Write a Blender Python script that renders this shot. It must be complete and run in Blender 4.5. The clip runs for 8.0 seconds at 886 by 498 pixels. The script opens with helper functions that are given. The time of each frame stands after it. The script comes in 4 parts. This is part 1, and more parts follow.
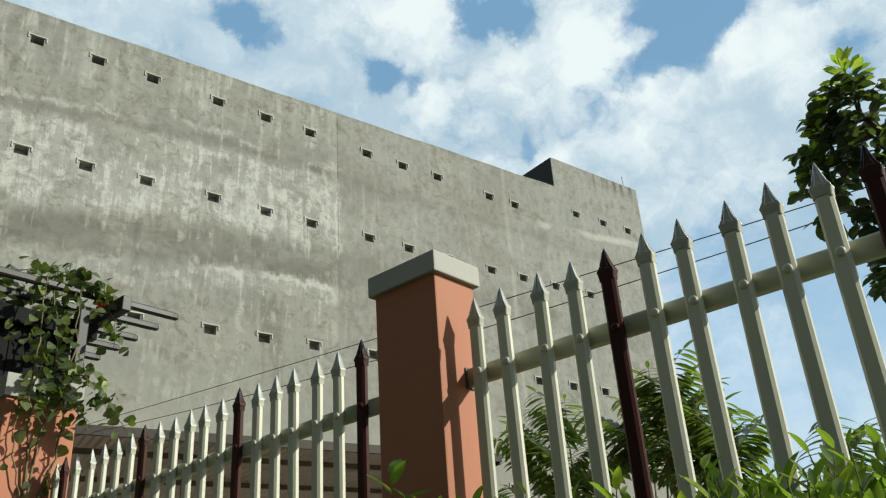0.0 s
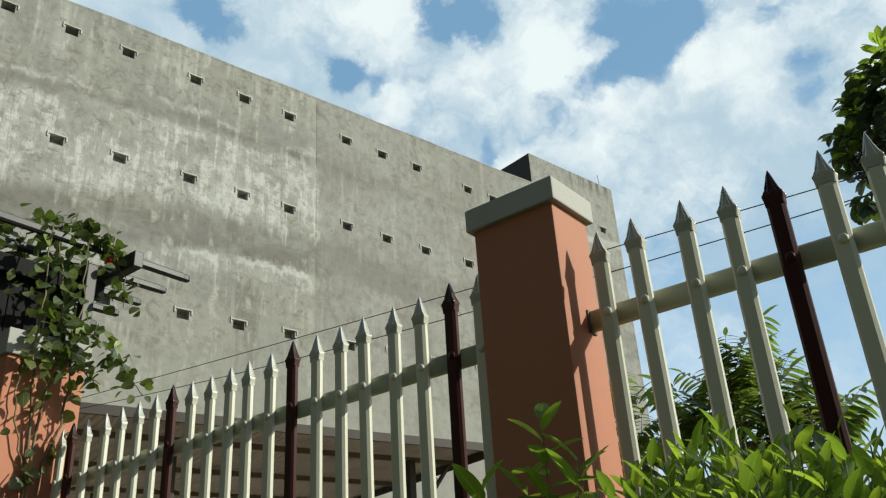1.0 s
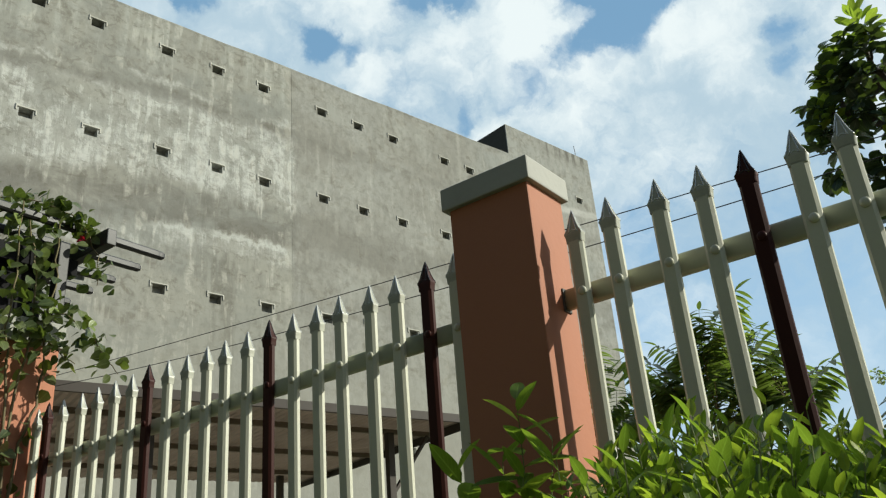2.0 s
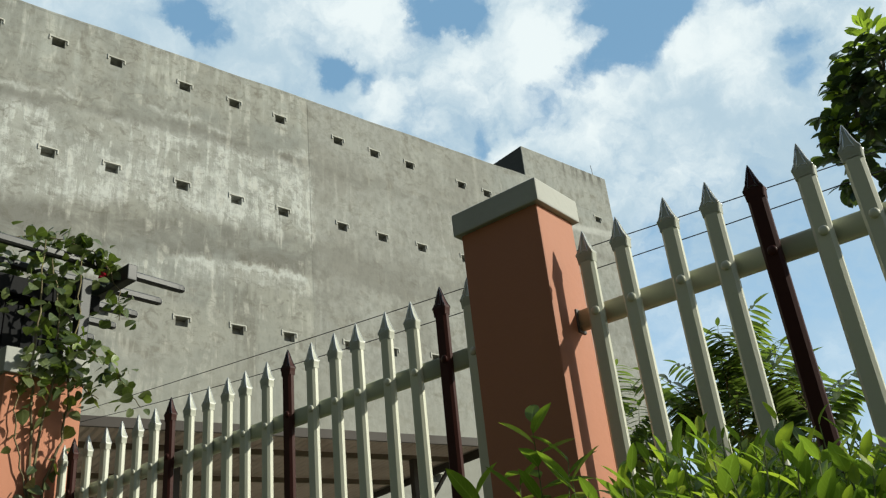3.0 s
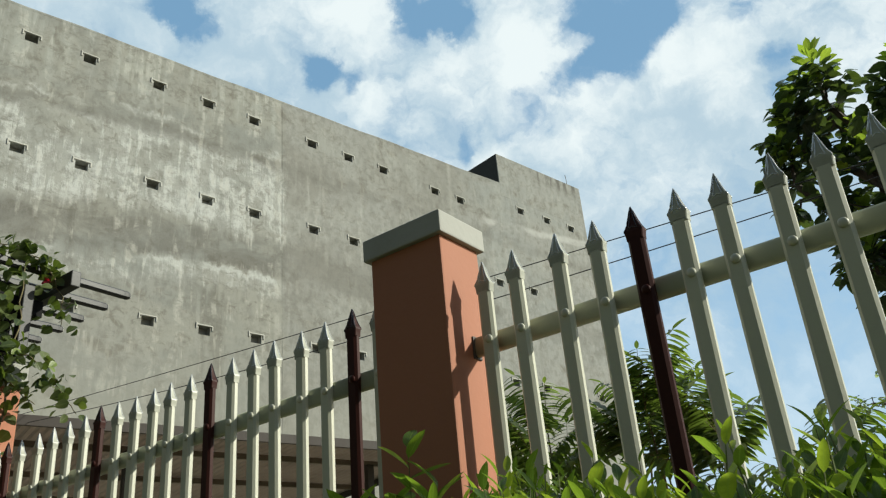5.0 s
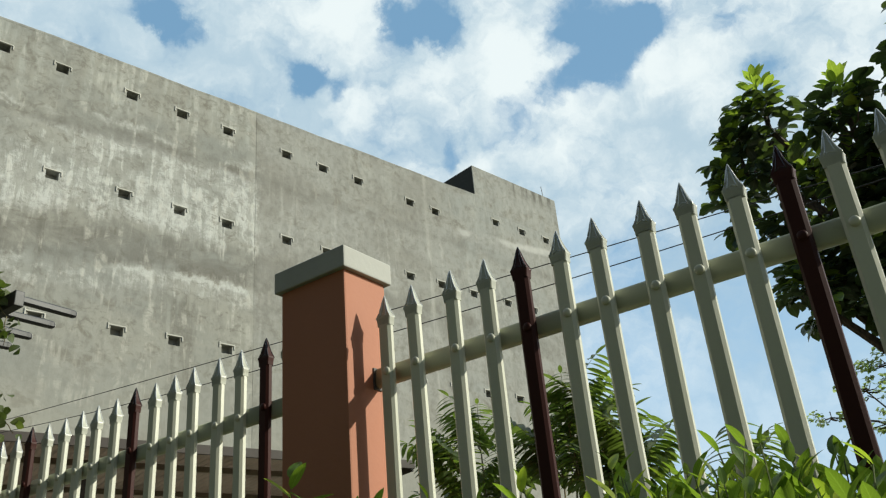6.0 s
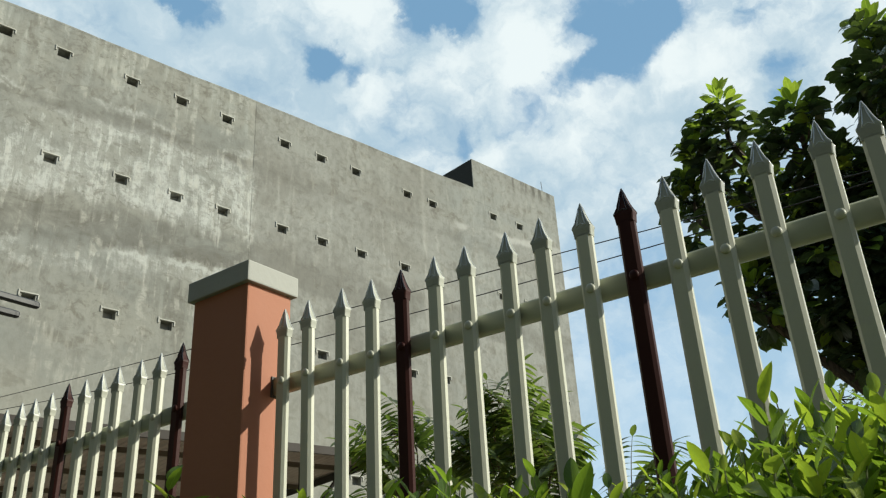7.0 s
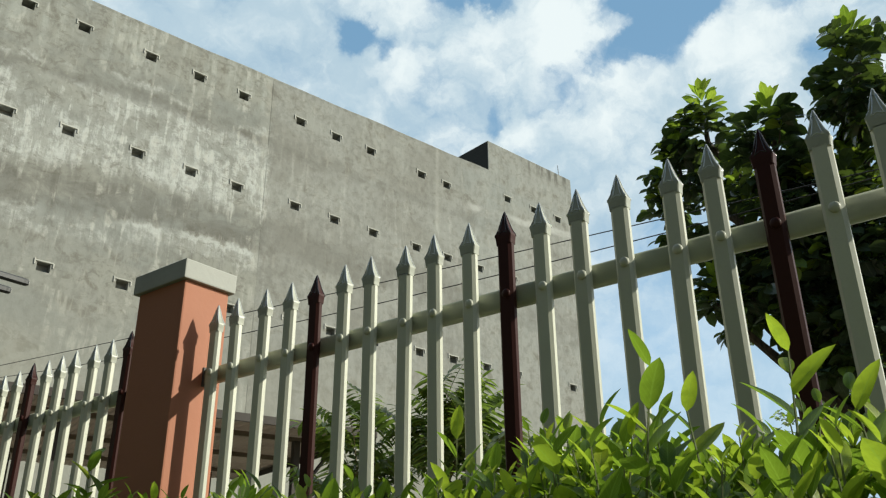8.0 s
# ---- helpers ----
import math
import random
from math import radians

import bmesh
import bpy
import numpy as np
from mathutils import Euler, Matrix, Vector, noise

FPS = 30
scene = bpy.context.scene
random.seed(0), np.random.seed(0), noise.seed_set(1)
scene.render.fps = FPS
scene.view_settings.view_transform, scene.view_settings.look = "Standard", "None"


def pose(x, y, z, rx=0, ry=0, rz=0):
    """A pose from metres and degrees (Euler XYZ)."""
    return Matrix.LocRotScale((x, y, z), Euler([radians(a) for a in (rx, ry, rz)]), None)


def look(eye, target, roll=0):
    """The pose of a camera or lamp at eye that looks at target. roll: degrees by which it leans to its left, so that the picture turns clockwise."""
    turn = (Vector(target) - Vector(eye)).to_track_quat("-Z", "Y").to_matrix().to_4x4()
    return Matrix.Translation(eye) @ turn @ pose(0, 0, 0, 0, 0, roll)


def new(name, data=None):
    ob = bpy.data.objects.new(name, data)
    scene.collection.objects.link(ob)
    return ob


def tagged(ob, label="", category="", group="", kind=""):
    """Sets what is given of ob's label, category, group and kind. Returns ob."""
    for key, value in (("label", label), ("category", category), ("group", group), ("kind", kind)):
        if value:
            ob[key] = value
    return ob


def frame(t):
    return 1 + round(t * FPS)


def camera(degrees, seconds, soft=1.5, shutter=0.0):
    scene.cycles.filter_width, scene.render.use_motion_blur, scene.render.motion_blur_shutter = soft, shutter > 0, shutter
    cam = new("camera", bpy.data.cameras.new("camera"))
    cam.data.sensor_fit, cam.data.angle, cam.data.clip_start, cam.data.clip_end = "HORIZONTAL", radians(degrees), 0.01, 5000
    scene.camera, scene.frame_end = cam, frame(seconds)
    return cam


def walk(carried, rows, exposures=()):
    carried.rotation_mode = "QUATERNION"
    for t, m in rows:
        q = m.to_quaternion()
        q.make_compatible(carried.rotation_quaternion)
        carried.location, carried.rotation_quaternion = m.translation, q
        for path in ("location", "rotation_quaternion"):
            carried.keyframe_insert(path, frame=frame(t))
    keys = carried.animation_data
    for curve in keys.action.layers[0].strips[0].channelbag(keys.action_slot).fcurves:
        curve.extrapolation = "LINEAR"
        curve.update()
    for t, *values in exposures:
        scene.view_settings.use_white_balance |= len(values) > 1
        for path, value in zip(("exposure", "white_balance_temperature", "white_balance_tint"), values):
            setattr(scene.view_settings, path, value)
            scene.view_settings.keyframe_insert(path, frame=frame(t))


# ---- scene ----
cam = camera(55.2, 8.0, soft=1.25)
PATH = [
    (0, (0.093, 0.081, 1.503), (1.227, 1.479, 2.374), -4.1),
    (0.5, (0.008, 0.507, 1.497), (1.178, 1.871, 2.375), -4.0),
    (1, (-0.043, 0.853, 1.479), (1.168, 2.187, 2.348), -3.8),
    (1.5, (-0.057, 0.933, 1.485), (1.196, 2.253, 2.315), -4.5),
    (1.7, (-0.052, 0.875, 1.509), (1.22, 2.196, 2.308), -4.7),
    (3, (-0.039, 0.8, 1.499), (1.179, 2.134, 2.357), -6.2),
    (3.5, (-0.025, 0.755, 1.499), (1.175, 2.089, 2.382), -6.5),
    (4, (-0.005, 0.702, 1.495), (1.201, 2.036, 2.37), -5.7),
    (4.5, (0.025, 0.609, 1.495), (1.255, 1.932, 2.353), -5.2),
    (6, (0.194, 0.149, 1.51), (1.468, 1.421, 2.383), -5.3),
    (6.5, (0.277, -0.079, 1.512), (1.555, 1.193, 2.376), -4.8),
    (7, (0.374, -0.343, 1.505), (1.636, 0.955, 2.355), -3.2),
    (7.5, (0.448, -0.62, 1.516), (1.682, 0.715, 2.35), -1.8),
    (8, (0.527, -0.853, 1.512), (1.758, 0.505, 2.314), -0.5),
]
walk(cam, [(t, look(eye, target, roll)) for t, eye, target, roll in PATH], exposures=[(0.0, 0.0, 6300, 2.0), (8.0, 0.0, 6300, 2.0)])

# ---- the axes of the fence: local x along it, local y away from the street ----
FENCE = pose(2.05, 2.55, 0, 0, 0, -79.5)

# ---- daylight ----
SUN_TO = Vector((0.597, -0.638, 0.486))
sun = new("sun", bpy.data.lights.new("sun", "SUN"))
sun.data.energy, sun.data.angle, sun.data.color = 5.0, radians(0.6), (1.0, 0.93, 0.805)
sun.matrix_world = look(SUN_TO * 60, (0, 0, 0))
scene.view_settings.exposure = 0.0


class Nodes:
    """Small helper to write node trees as expressions."""

    def __init__(self, tree):
        self.tree = tree
        tree.nodes.clear()

    def add(self, kind, *values, out=0, **attrs):
        node = self.tree.nodes.new(kind)
        for key, value in attrs.items():
            setattr(node, key, value)
        for i, value in enumerate(values):
            self.put(node.inputs[i], value)
        return node.outputs[out]

    def put(self, socket, value):
        if value is None:
            return
        if isinstance(value, bpy.types.NodeSocket):
            self.tree.links.new(value, socket)
        else:
            socket.default_value = value

    def math(self, op, a, b=0.0, c=0.0, clamp=False):
        return self.add("ShaderNodeMath", a, b, c, operation=op, use_clamp=clamp)

    def vec(self, op, a, b=None, out=0):
        return self.add("ShaderNodeVectorMath", a, b, operation=op, out=out)

    def span(self, v, lo, hi, a=0.0, b=1.0):
        return self.add("ShaderNodeMapRange", v, lo, hi, a, b, interpolation_type="SMOOTHSTEP")

    def noise(self, v, scale, detail=4.0, rough=0.55, warp=0.0):
        node = self.tree.nodes.new("ShaderNodeTexNoise")
        for key, value in (("Vector", v), ("Scale", scale), ("Detail", detail), ("Roughness", rough), ("Distortion", warp)):
            self.put(node.inputs[key], value)
        return node.outputs["Fac"]

    def mix(self, f, a, b, mode="MIX"):
        node = self.tree.nodes.new("ShaderNodeMix")
        node.data_type, node.blend_type = "RGBA", mode
        self.put(node.inputs[0], f)
        self.put(node.inputs[6], a if isinstance(a, bpy.types.NodeSocket) else (*a, 1))
        self.put(node.inputs[7], b if isinstance(b, bpy.types.NodeSocket) else (*b, 1))
        return node.outputs[2]

    def scaled(self, v, s):
        return self.vec("MULTIPLY", v, s)

    def coords(self, which="Object"):
        return self.tree.nodes.new("ShaderNodeTexCoord").outputs[which]

    def random(self):
        return self.tree.nodes.new("ShaderNodeObjectInfo").outputs["Random"]

    def island(self):
        return self.tree.nodes.new("ShaderNodeNewGeometry").outputs["Random Per Island"]

    def bump(self, height, strength=0.3, distance=0.01):
        node = self.tree.nodes.new("ShaderNodeBump")
        node.inputs["Strength"].default_value, node.inputs["Distance"].default_value = strength, distance
        self.put(node.inputs["Height"], height)
        return node.outputs[0]

    def surface(self, color, rough=0.7, metal=0.0, normal=None, spec=0.5):
        node = self.tree.nodes.new("ShaderNodeBsdfPrincipled")
        for key, value in (("Base Color", color if isinstance(color, bpy.types.NodeSocket) else (*color, 1)), ("Roughness", rough), ("Metallic", metal),
                           ("Specular IOR Level", spec), ("Normal", normal)):
            self.put(node.inputs[key], value)
        return node.outputs[0]

    def finish(self, shader, kind="ShaderNodeOutputMaterial"):
        self.tree.links.new(shader, self.tree.nodes.new(kind).inputs[0])


# ---- sky: clear blue with broken bright cloud ----
world = bpy.data.worlds.new("sky")
world.use_nodes = True
scene.world = world
w = Nodes(world.node_tree)
sky_tex = world.node_tree.nodes.new("ShaderNodeTexSky")
sky_tex.sky_type, sky_tex.sun_disc = "NISHITA", False
sky_tex.sun_elevation, sky_tex.sun_rotation = radians(29.1), math.atan2(SUN_TO.x, SUN_TO.y)
way = w.coords("Generated")
drift = w.vec("MULTIPLY", w.vec("SUBTRACT", w.add("ShaderNodeTexNoise", way, None, 7.0, 3.0, 0.5, out=1), (0.5, 0.5, 0.5)), (0.055, 0.055, 0.055))
ruffle = w.vec("MULTIPLY", w.vec("SUBTRACT", w.add("ShaderNodeTexNoise", way, None, 26.0, 7.0, 0.6, out=1), (0.5, 0.5, 0.5)), (0.048, 0.048, 0.048))
bent = w.vec("ADD", way, w.vec("ADD", drift, ruffle))
puffs = w.noise(bent, 9.0, 10.0, 0.6, 0.3)
wisps = w.noise(w.vec("MULTIPLY", bent, (1.0, 1.0, 1.6)), 22.0, 8.0, 0.62, 0.5)
# openings and banks in the cloud: direction, radius, depth
GAPS_LEFT = [((0.297, 0.693, 0.657), 0.026, 0.80), ((0.325, 0.696, 0.641), 0.018, 0.70), ((0.457, 0.646, 0.612), 0.021, 0.75),
    ((0.488, 0.633, 0.6), 0.016, 0.60), ((0.458, 0.659, 0.597), 0.011, 0.50), ((0.492, 0.562, 0.665), 0.016, 0.60), ((0.518, 0.558, 0.648), 0.023, 0.75),
    ((0.534, 0.529, 0.66), 0.029, 0.75), ((0.559, 0.524, 0.643), 0.021, 0.50)]
GAPS_MIDDLE = [((0.654, 0.409, 0.636), 0.034, 0.70), ((0.681, 0.415, 0.604), 0.030, 0.75), ((0.679, 0.448, 0.582), 0.023, 0.60), ((0.65, 0.445, 0.616), 0.017, 0.40),
    ((0.696, 0.373, 0.613), 0.037, 0.70), ((0.704, 0.402, 0.585), 0.027, 0.65), ((0.716, 0.334, 0.613), 0.030, 0.50), ((0.643, 0.523, 0.56), 0.021, 0.28),
    ((0.638, 0.55, 0.539), 0.018, 0.28), ((0.61, 0.584, 0.535), 0.016, 0.3), ((0.663, 0.518, 0.54), 0.021, 0.30),
    ((0.700, 0.352, 0.622), 0.030, 0.50), ((0.663, 0.477, 0.577), 0.022, 0.45), ((0.652, 0.505, 0.566), 0.020, 0.30)]
GAPS_RIGHT = [((0.793, 0.270, 0.546), 0.017, 0.50), ((0.809, 0.284, 0.514), 0.015, 0.45), ((0.749, 0.286, 0.598), 0.024, 0.35), ((0.846, 0.286, 0.449), 0.037, 0.35),
    ((0.787, 0.505, 0.355), 0.091, 0.25), ((0.867, 0.364, 0.341), 0.091, 0.30)]
BANKS = [((0.755, 0.331, 0.566), 0.049, 0.35), ((0.738, 0.41, 0.537), 0.034, 0.25), ((0.795, 0.331, 0.509), 0.037, 0.25), ((0.459, 0.596, 0.658), 0.043, 0.25),
    ((0.517, 0.63, 0.579), 0.022, 0.35), ((0.292, 0.719, 0.631), 0.024, 0.85), ((0.621, 0.494, 0.609), 0.040, 0.25), ((0.379, 0.672, 0.636), 0.043, 0.30),
    ((0.633, 0.567, 0.527), 0.015, 0.35), ((0.192, 0.731, 0.655), 0.049, 0.20)]
cover = w.math("ADD", w.math("MULTIPLY_ADD", puffs, 1.0, 0.20), w.math("MULTIPLY_ADD", wisps, 0.8, -0.4))
for rows, sign in ((GAPS_LEFT, -1), (GAPS_MIDDLE, -1), (GAPS_RIGHT, -1), (BANKS, 1)):
    for centre, radius, depth in rows:
        away = w.vec("DISTANCE", bent, centre, out=1)
        cover = w.math("MULTIPLY_ADD", w.span(away, radius * 1.45, radius * 0.35), sign * depth, cover)
cover = w.span(cover, 0.02, 0.80)
# the cloud field lies ahead; behind the street the sky is clear
ahead = w.span(w.vec("DOT_PRODUCT", way, (0.62, 0.70, 0.36), out=1), 0.25, 0.72)
cover = w.math("MULTIPLY", cover, ahead)
height = w.add("ShaderNodeSeparateXYZ", way, out=2)
cover = w.math("MULTIPLY", cover, w.span(height, 0.22, 0.5, 0.45, 1.0))
soft = w.math("ADD", w.math("MULTIPLY", w.noise(bent, 5.0, 7.0, 0.55), 0.8), w.math("MULTIPLY", wisps, 0.2))
billow = w.math("ADD", soft, w.math("MULTIPLY_ADD", w.noise(bent, 14.0, 6.0, 0.55), 0.5, -0.25))
# grey undersides of the cloud masses
for centre, radius in (((0.742, 0.475, 0.473), 0.17), ((0.425, 0.655, 0.625), 0.07), ((0.600, 0.560, 0.570), 0.07), ((0.850, 0.350, 0.390), 0.16)):
    billow = w.math("MULTIPLY_ADD", w.span(w.vec("DISTANCE", bent, centre, out=1), radius, 0.0), -0.11, billow)
# sunlit shoulders
for centre, radius in (((0.755, 0.331, 0.566), 0.08), ((0.791, 0.318, 0.522), 0.06), ((0.517, 0.630, 0.579), 0.045), ((0.296, 0.719, 0.629), 0.04), ((0.625, 0.490, 0.608), 0.07), ((0.459, 0.596, 0.658), 0.06), ((0.636, 0.565, 0.525), 0.035)):
    billow = w.math("MULTIPLY_ADD", w.span(w.vec("DISTANCE", bent, centre, out=1), radius, 0.0), 0.12, billow)
cloud = w.mix(w.span(billow, 0.36, 0.66), (0.53, 0.64, 0.74), (0.935, 0.955, 0.965))
blue = w.mix(1.0, sky_tex.outputs[0], (0.096, 0.096, 0.096), "MULTIPLY")
haze = w.mix(w.span(height, 0.62, 0.2), (0.25, 0.44, 0.67), (0.46, 0.68, 0.93))
blue = w.mix(w.math("MULTIPLY", ahead, 0.75), blue, haze)
seen = w.mix(w.math("MULTIPLY", cover, 0.95), blue, cloud)
seen = w.mix(w.span(height, 0.0, -0.03), seen, (0.05, 0.048, 0.036))
backing = w.add("ShaderNodeBackground", seen, 1.0)
w.finish(backing, "ShaderNodeOutputWorld")


# ---- materials ----
def material(name):
    m = bpy.data.materials.new(name)
    m.use_nodes = True
    return m, Nodes(m.node_tree)


def facade_material():
    m, n = material("weathered concrete render")
    p = n.coords()
    x, y, z = (n.add("ShaderNodeSeparateXYZ", p, out=i) for i in range(3))
    wander = n.noise(n.scaled(p, (0.32, 0.32, 0.5)), 1.0, 6.0, 0.6, 0.3)
    fine = n.noise(n.scaled(p, (7.0, 7.0, 5.0)), 1.0, 7.0, 0.66)
    streak = n.noise(n.scaled(p, (4.2, 4.2, 0.5)), 1.0, 6.0, 0.6, 0.5)
    streak_wide = n.noise(n.scaled(p, (1.3, 1.3, 0.14)), 1.0, 6.0, 0.6, 0.3)
    blotch = n.noise(n.scaled(p, (0.75, 0.75, 1.25)), 1.0, 9.0, 0.62, 0.7)
    patch = n.noise(n.scaled(p, (2.1, 2.1, 2.4)), 1.0, 9.0, 0.66, 0.6)
    cloudy = n.noise(n.scaled(p, (0.28, 0.28, 0.55)), 1.0, 7.0, 0.6, 0.4)
    level = n.math("MULTIPLY_ADD", wander, 0.9, n.math("MULTIPLY_ADD", streak, 0.5, n.math("MULTIPLY_ADD", patch, 0.5, n.math("SUBTRACT", z, 0.95))))
    level = n.math("ADD", level, n.span(x, 7.5, 2.0, 0.0, 0.7))
    left = n.span(n.math("MULTIPLY_ADD", patch, 0.7, n.math("MULTIPLY_ADD", fine, 0.3, x)), 11.2, 10.9)
    # pour lifts: pale, leached zones with dripping lower edges between smooth darker bands
    upper = n.math("MULTIPLY", n.span(level, 10.95, 11.5), n.span(level, 13.65, 13.25))
    lower = n.math("MULTIPLY", n.span(level, 9.45, 9.8), n.span(level, 10.2, 10.06))
    lift = n.math("MAXIMUM", upper, n.math("MULTIPLY", lower, 0.6))
    speck = n.math("ADD", n.math("MULTIPLY", streak, 0.46), n.math("ADD", n.math("MULTIPLY", blotch, 0.34), n.math("MULTIPLY", patch, 0.42)))
    lime = n.math("MULTIPLY", n.math("MULTIPLY", lift, n.math("MULTIPLY_ADD", left, 0.8, 0.2)), n.span(speck, 0.575, 0.69))
    calm = n.math("MULTIPLY_ADD", left, 0.6, 0.4)
    # thin crust of lime along the top of each pour
    edge = n.math("ADD", n.span(n.math("ABSOLUTE", n.math("SUBTRACT", level, 13.82)), 0.15, 0.02), n.span(n.math("ABSOLUTE", n.math("SUBTRACT", level, 10.06)), 0.13, 0.02))
    edge = n.math("MULTIPLY", n.math("MULTIPLY", edge, n.math("MULTIPLY_ADD", left, 0.85, 0.15)), n.span(blotch, 0.44, 0.60))
    crest = n.math("MULTIPLY", n.span(level, 13.9, 14.6), n.span(streak, 0.42, 0.62))
    dark = n.math("MAXIMUM", n.math("MULTIPLY", n.span(level, 13.2, 13.42), n.span(level, 13.8, 13.5)), n.math("MULTIPLY", n.span(level, 10.14, 10.3), n.span(level, 11.3, 10.85)))
    dark = n.math("MULTIPLY", n.math("MULTIPLY", dark, n.span(blotch, 0.34, 0.56)), n.math("MULTIPLY_ADD", left, 0.5, 0.5))
    drip = n.math("MULTIPLY", n.span(streak_wide, 0.46, 0.64), n.span(streak, 0.42, 0.60))
    runs = n.math("MULTIPLY", n.span(patch, 0.44, 0.60), n.span(streak, 0.51, 0.62))
    crust = n.math("MULTIPLY", n.span(patch, 0.48, 0.64), n.span(blotch, 0.42, 0.60))
    base = n.mix(left, (0.238, 0.232, 0.203), (0.240, 0.243, 0.218))
    base = n.mix(n.span(x, 16.6, 18.2), base, (0.275, 0.28, 0.255))
    base = n.mix(n.span(cloudy, 0.36, 0.62), base, n.mix(left, (0.292, 0.291, 0.262), (0.279, 0.275, 0.238)))
    base = n.mix(n.math("MULTIPLY", n.span(blotch, 0.42, 0.62), 0.5), base, (0.30, 0.297, 0.262))
    base = n.mix(n.math("MULTIPLY", crust, n.math("MULTIPLY_ADD", left, 0.05, 0.6)), base, (0.145, 0.132, 0.104))
    base = n.mix(n.math("MULTIPLY", n.math("MULTIPLY", drip, calm), 0.6), base, (0.125, 0.119, 0.098))
    base = n.mix(n.math("MULTIPLY", dark, 0.6), base, (0.135, 0.130, 0.113))
    base = n.mix(n.math("MULTIPLY", n.math("MULTIPLY", crest, calm), 0.45), base, (0.36, 0.37, 0.335))
    base = n.mix(n.math("MULTIPLY", n.math("MULTIPLY", lift, left), n.span(blotch, 0.3, 0.6, 0.1, 0.5)), base, (0.355, 0.357, 0.325))
    base = n.mix(n.math("MULTIPLY", lime, 0.75), base, (0.47, 0.475, 0.44))
    base = n.mix(n.math("MULTIPLY", n.math("MULTIPLY", runs, calm), 0.6), base, (0.42, 0.41, 0.36))
    base = n.mix(n.math("MULTIPLY", edge, 0.5), base, (0.47, 0.475, 0.44))
    base = n.mix(n.math("MULTIPLY", n.span(fine, 0.44, 0.66), 0.36), base, (0.165, 0.16, 0.14))
    # grime: small irregular dark scabs, thick under the pale zones
    scab = n.noise(n.scaled(p, (3.4, 3.4, 4.6)), 1.0, 8.0, 0.7, 0.8)
    scab = n.math("MULTIPLY", n.span(scab, 0.52, 0.64), n.span(cloudy, 0.30, 0.56))
    base = n.mix(n.math("MULTIPLY", scab, n.math("MULTIPLY_ADD", left, 0.2, 0.3)), base, (0.15, 0.14, 0.115))
    base = n.mix(n.math("MULTIPLY", n.span(z, 9.0, 5.5), 0.6), base, (0.29, 0.285, 0.245))
    # second joint and mould runs under the edge of the roof block
    rib = n.math("MULTIPLY", n.span(n.math("ABSOLUTE", n.math("SUBTRACT", x, n.math("MULTIPLY_ADD", wander, 0.1, 16.65))), 0.16, 0.03), n.span(streak, 0.38, 0.56))
    base = n.mix(n.math("MULTIPLY", rib, 0.4), base, (0.40, 0.395, 0.35))
    mould = n.math("MULTIPLY", n.math("MULTIPLY", n.span(n.math("MULTIPLY_ADD", patch, 1.2, z), 16.75, 17.5), n.span(x, 20.2, 21.6)), n.span(streak, 0.46, 0.60))
    base = n.mix(n.math("MULTIPLY", mould, 0.7), base, (0.09, 0.085, 0.07))
    # pale lime smear below the roof block
    smear = n.math("MULTIPLY", n.span(n.math("ABSOLUTE", n.math("SUBTRACT", n.math("MULTIPLY_ADD", wander, 0.5, n.math("MULTIPLY_ADD", x, -0.1, z)), 12.46)), 0.22, 0.04), n.math("MULTIPLY", n.span(x, 17.6, 18.6), n.span(blotch, 0.38, 0.56)))
    base = n.mix(n.math("MULTIPLY", smear, 0.6), base, (0.46, 0.455, 0.42))
    # joint between the pours, with a leached pale margin
    off = n.math("SUBTRACT", x, n.math("MULTIPLY_ADD", wander, 0.06, 10.45))
    margin = n.math("MULTIPLY", n.span(n.math("ABSOLUTE", n.math("ADD", off, 0.12)), 0.14, 0.04), n.span(patch, 0.42, 0.62))
    base = n.mix(n.math("MULTIPLY", margin, 0.4), base, (0.42, 0.41, 0.36))
    seam = n.math("MULTIPLY", n.span(n.math("ABSOLUTE", off), 0.03, 0.0), n.math("MULTIPLY", n.span(blotch, 0.35, 0.6), 0.35))
    base = n.mix(seam, base, (0.12, 0.115, 0.10))
    # deepen the stains against the lime
    base = n.mix(1.0, n.add("ShaderNodeGamma", base, 1.22), (1.33, 1.345, 1.405), "MULTIPLY")
    relief = n.math("ADD", n.math("MULTIPLY", fine, 0.6), n.math("SUBTRACT", n.math("MULTIPLY", lime, 0.5), n.math("MULTIPLY", seam, 2.0)))
    n.finish(n.surface(base, 0.92, normal=n.bump(relief, 0.4, 0.03), spec=0.2))
    return m


def painted(name, color, rough=0.45, dirt=(0.1, 0.09, 0.07), amount=0.35, scale=14.0, metal=0.0, stretch=(1, 1, 0.35), bump=0.15, spec=0.5):
    """Paint with streaked dirt, faint mottling and small tone changes from piece to piece."""
    m, n = material(name)
    p = n.coords()
    big = n.noise(n.scaled(p, stretch), scale * 0.35, 5.0, 0.6)
    small = n.noise(p, scale * 6, 4.0, 0.6)
    tone = n.mix(n.random(), color, tuple(c * 0.86 for c in color))
    tone = n.mix(n.math("MULTIPLY", n.span(big, 0.48, 0.78), amount), tone, dirt)
    tone = n.mix(n.math("MULTIPLY", n.span(small, 0.5, 0.8), amount * 0.4), tone, dirt)
    n.finish(n.surface(tone, n.math("MULTIPLY_ADD", big, 0.25, rough - 0.1), metal, n.bump(n.math("ADD", small, big), bump, 0.004), spec))
    return m


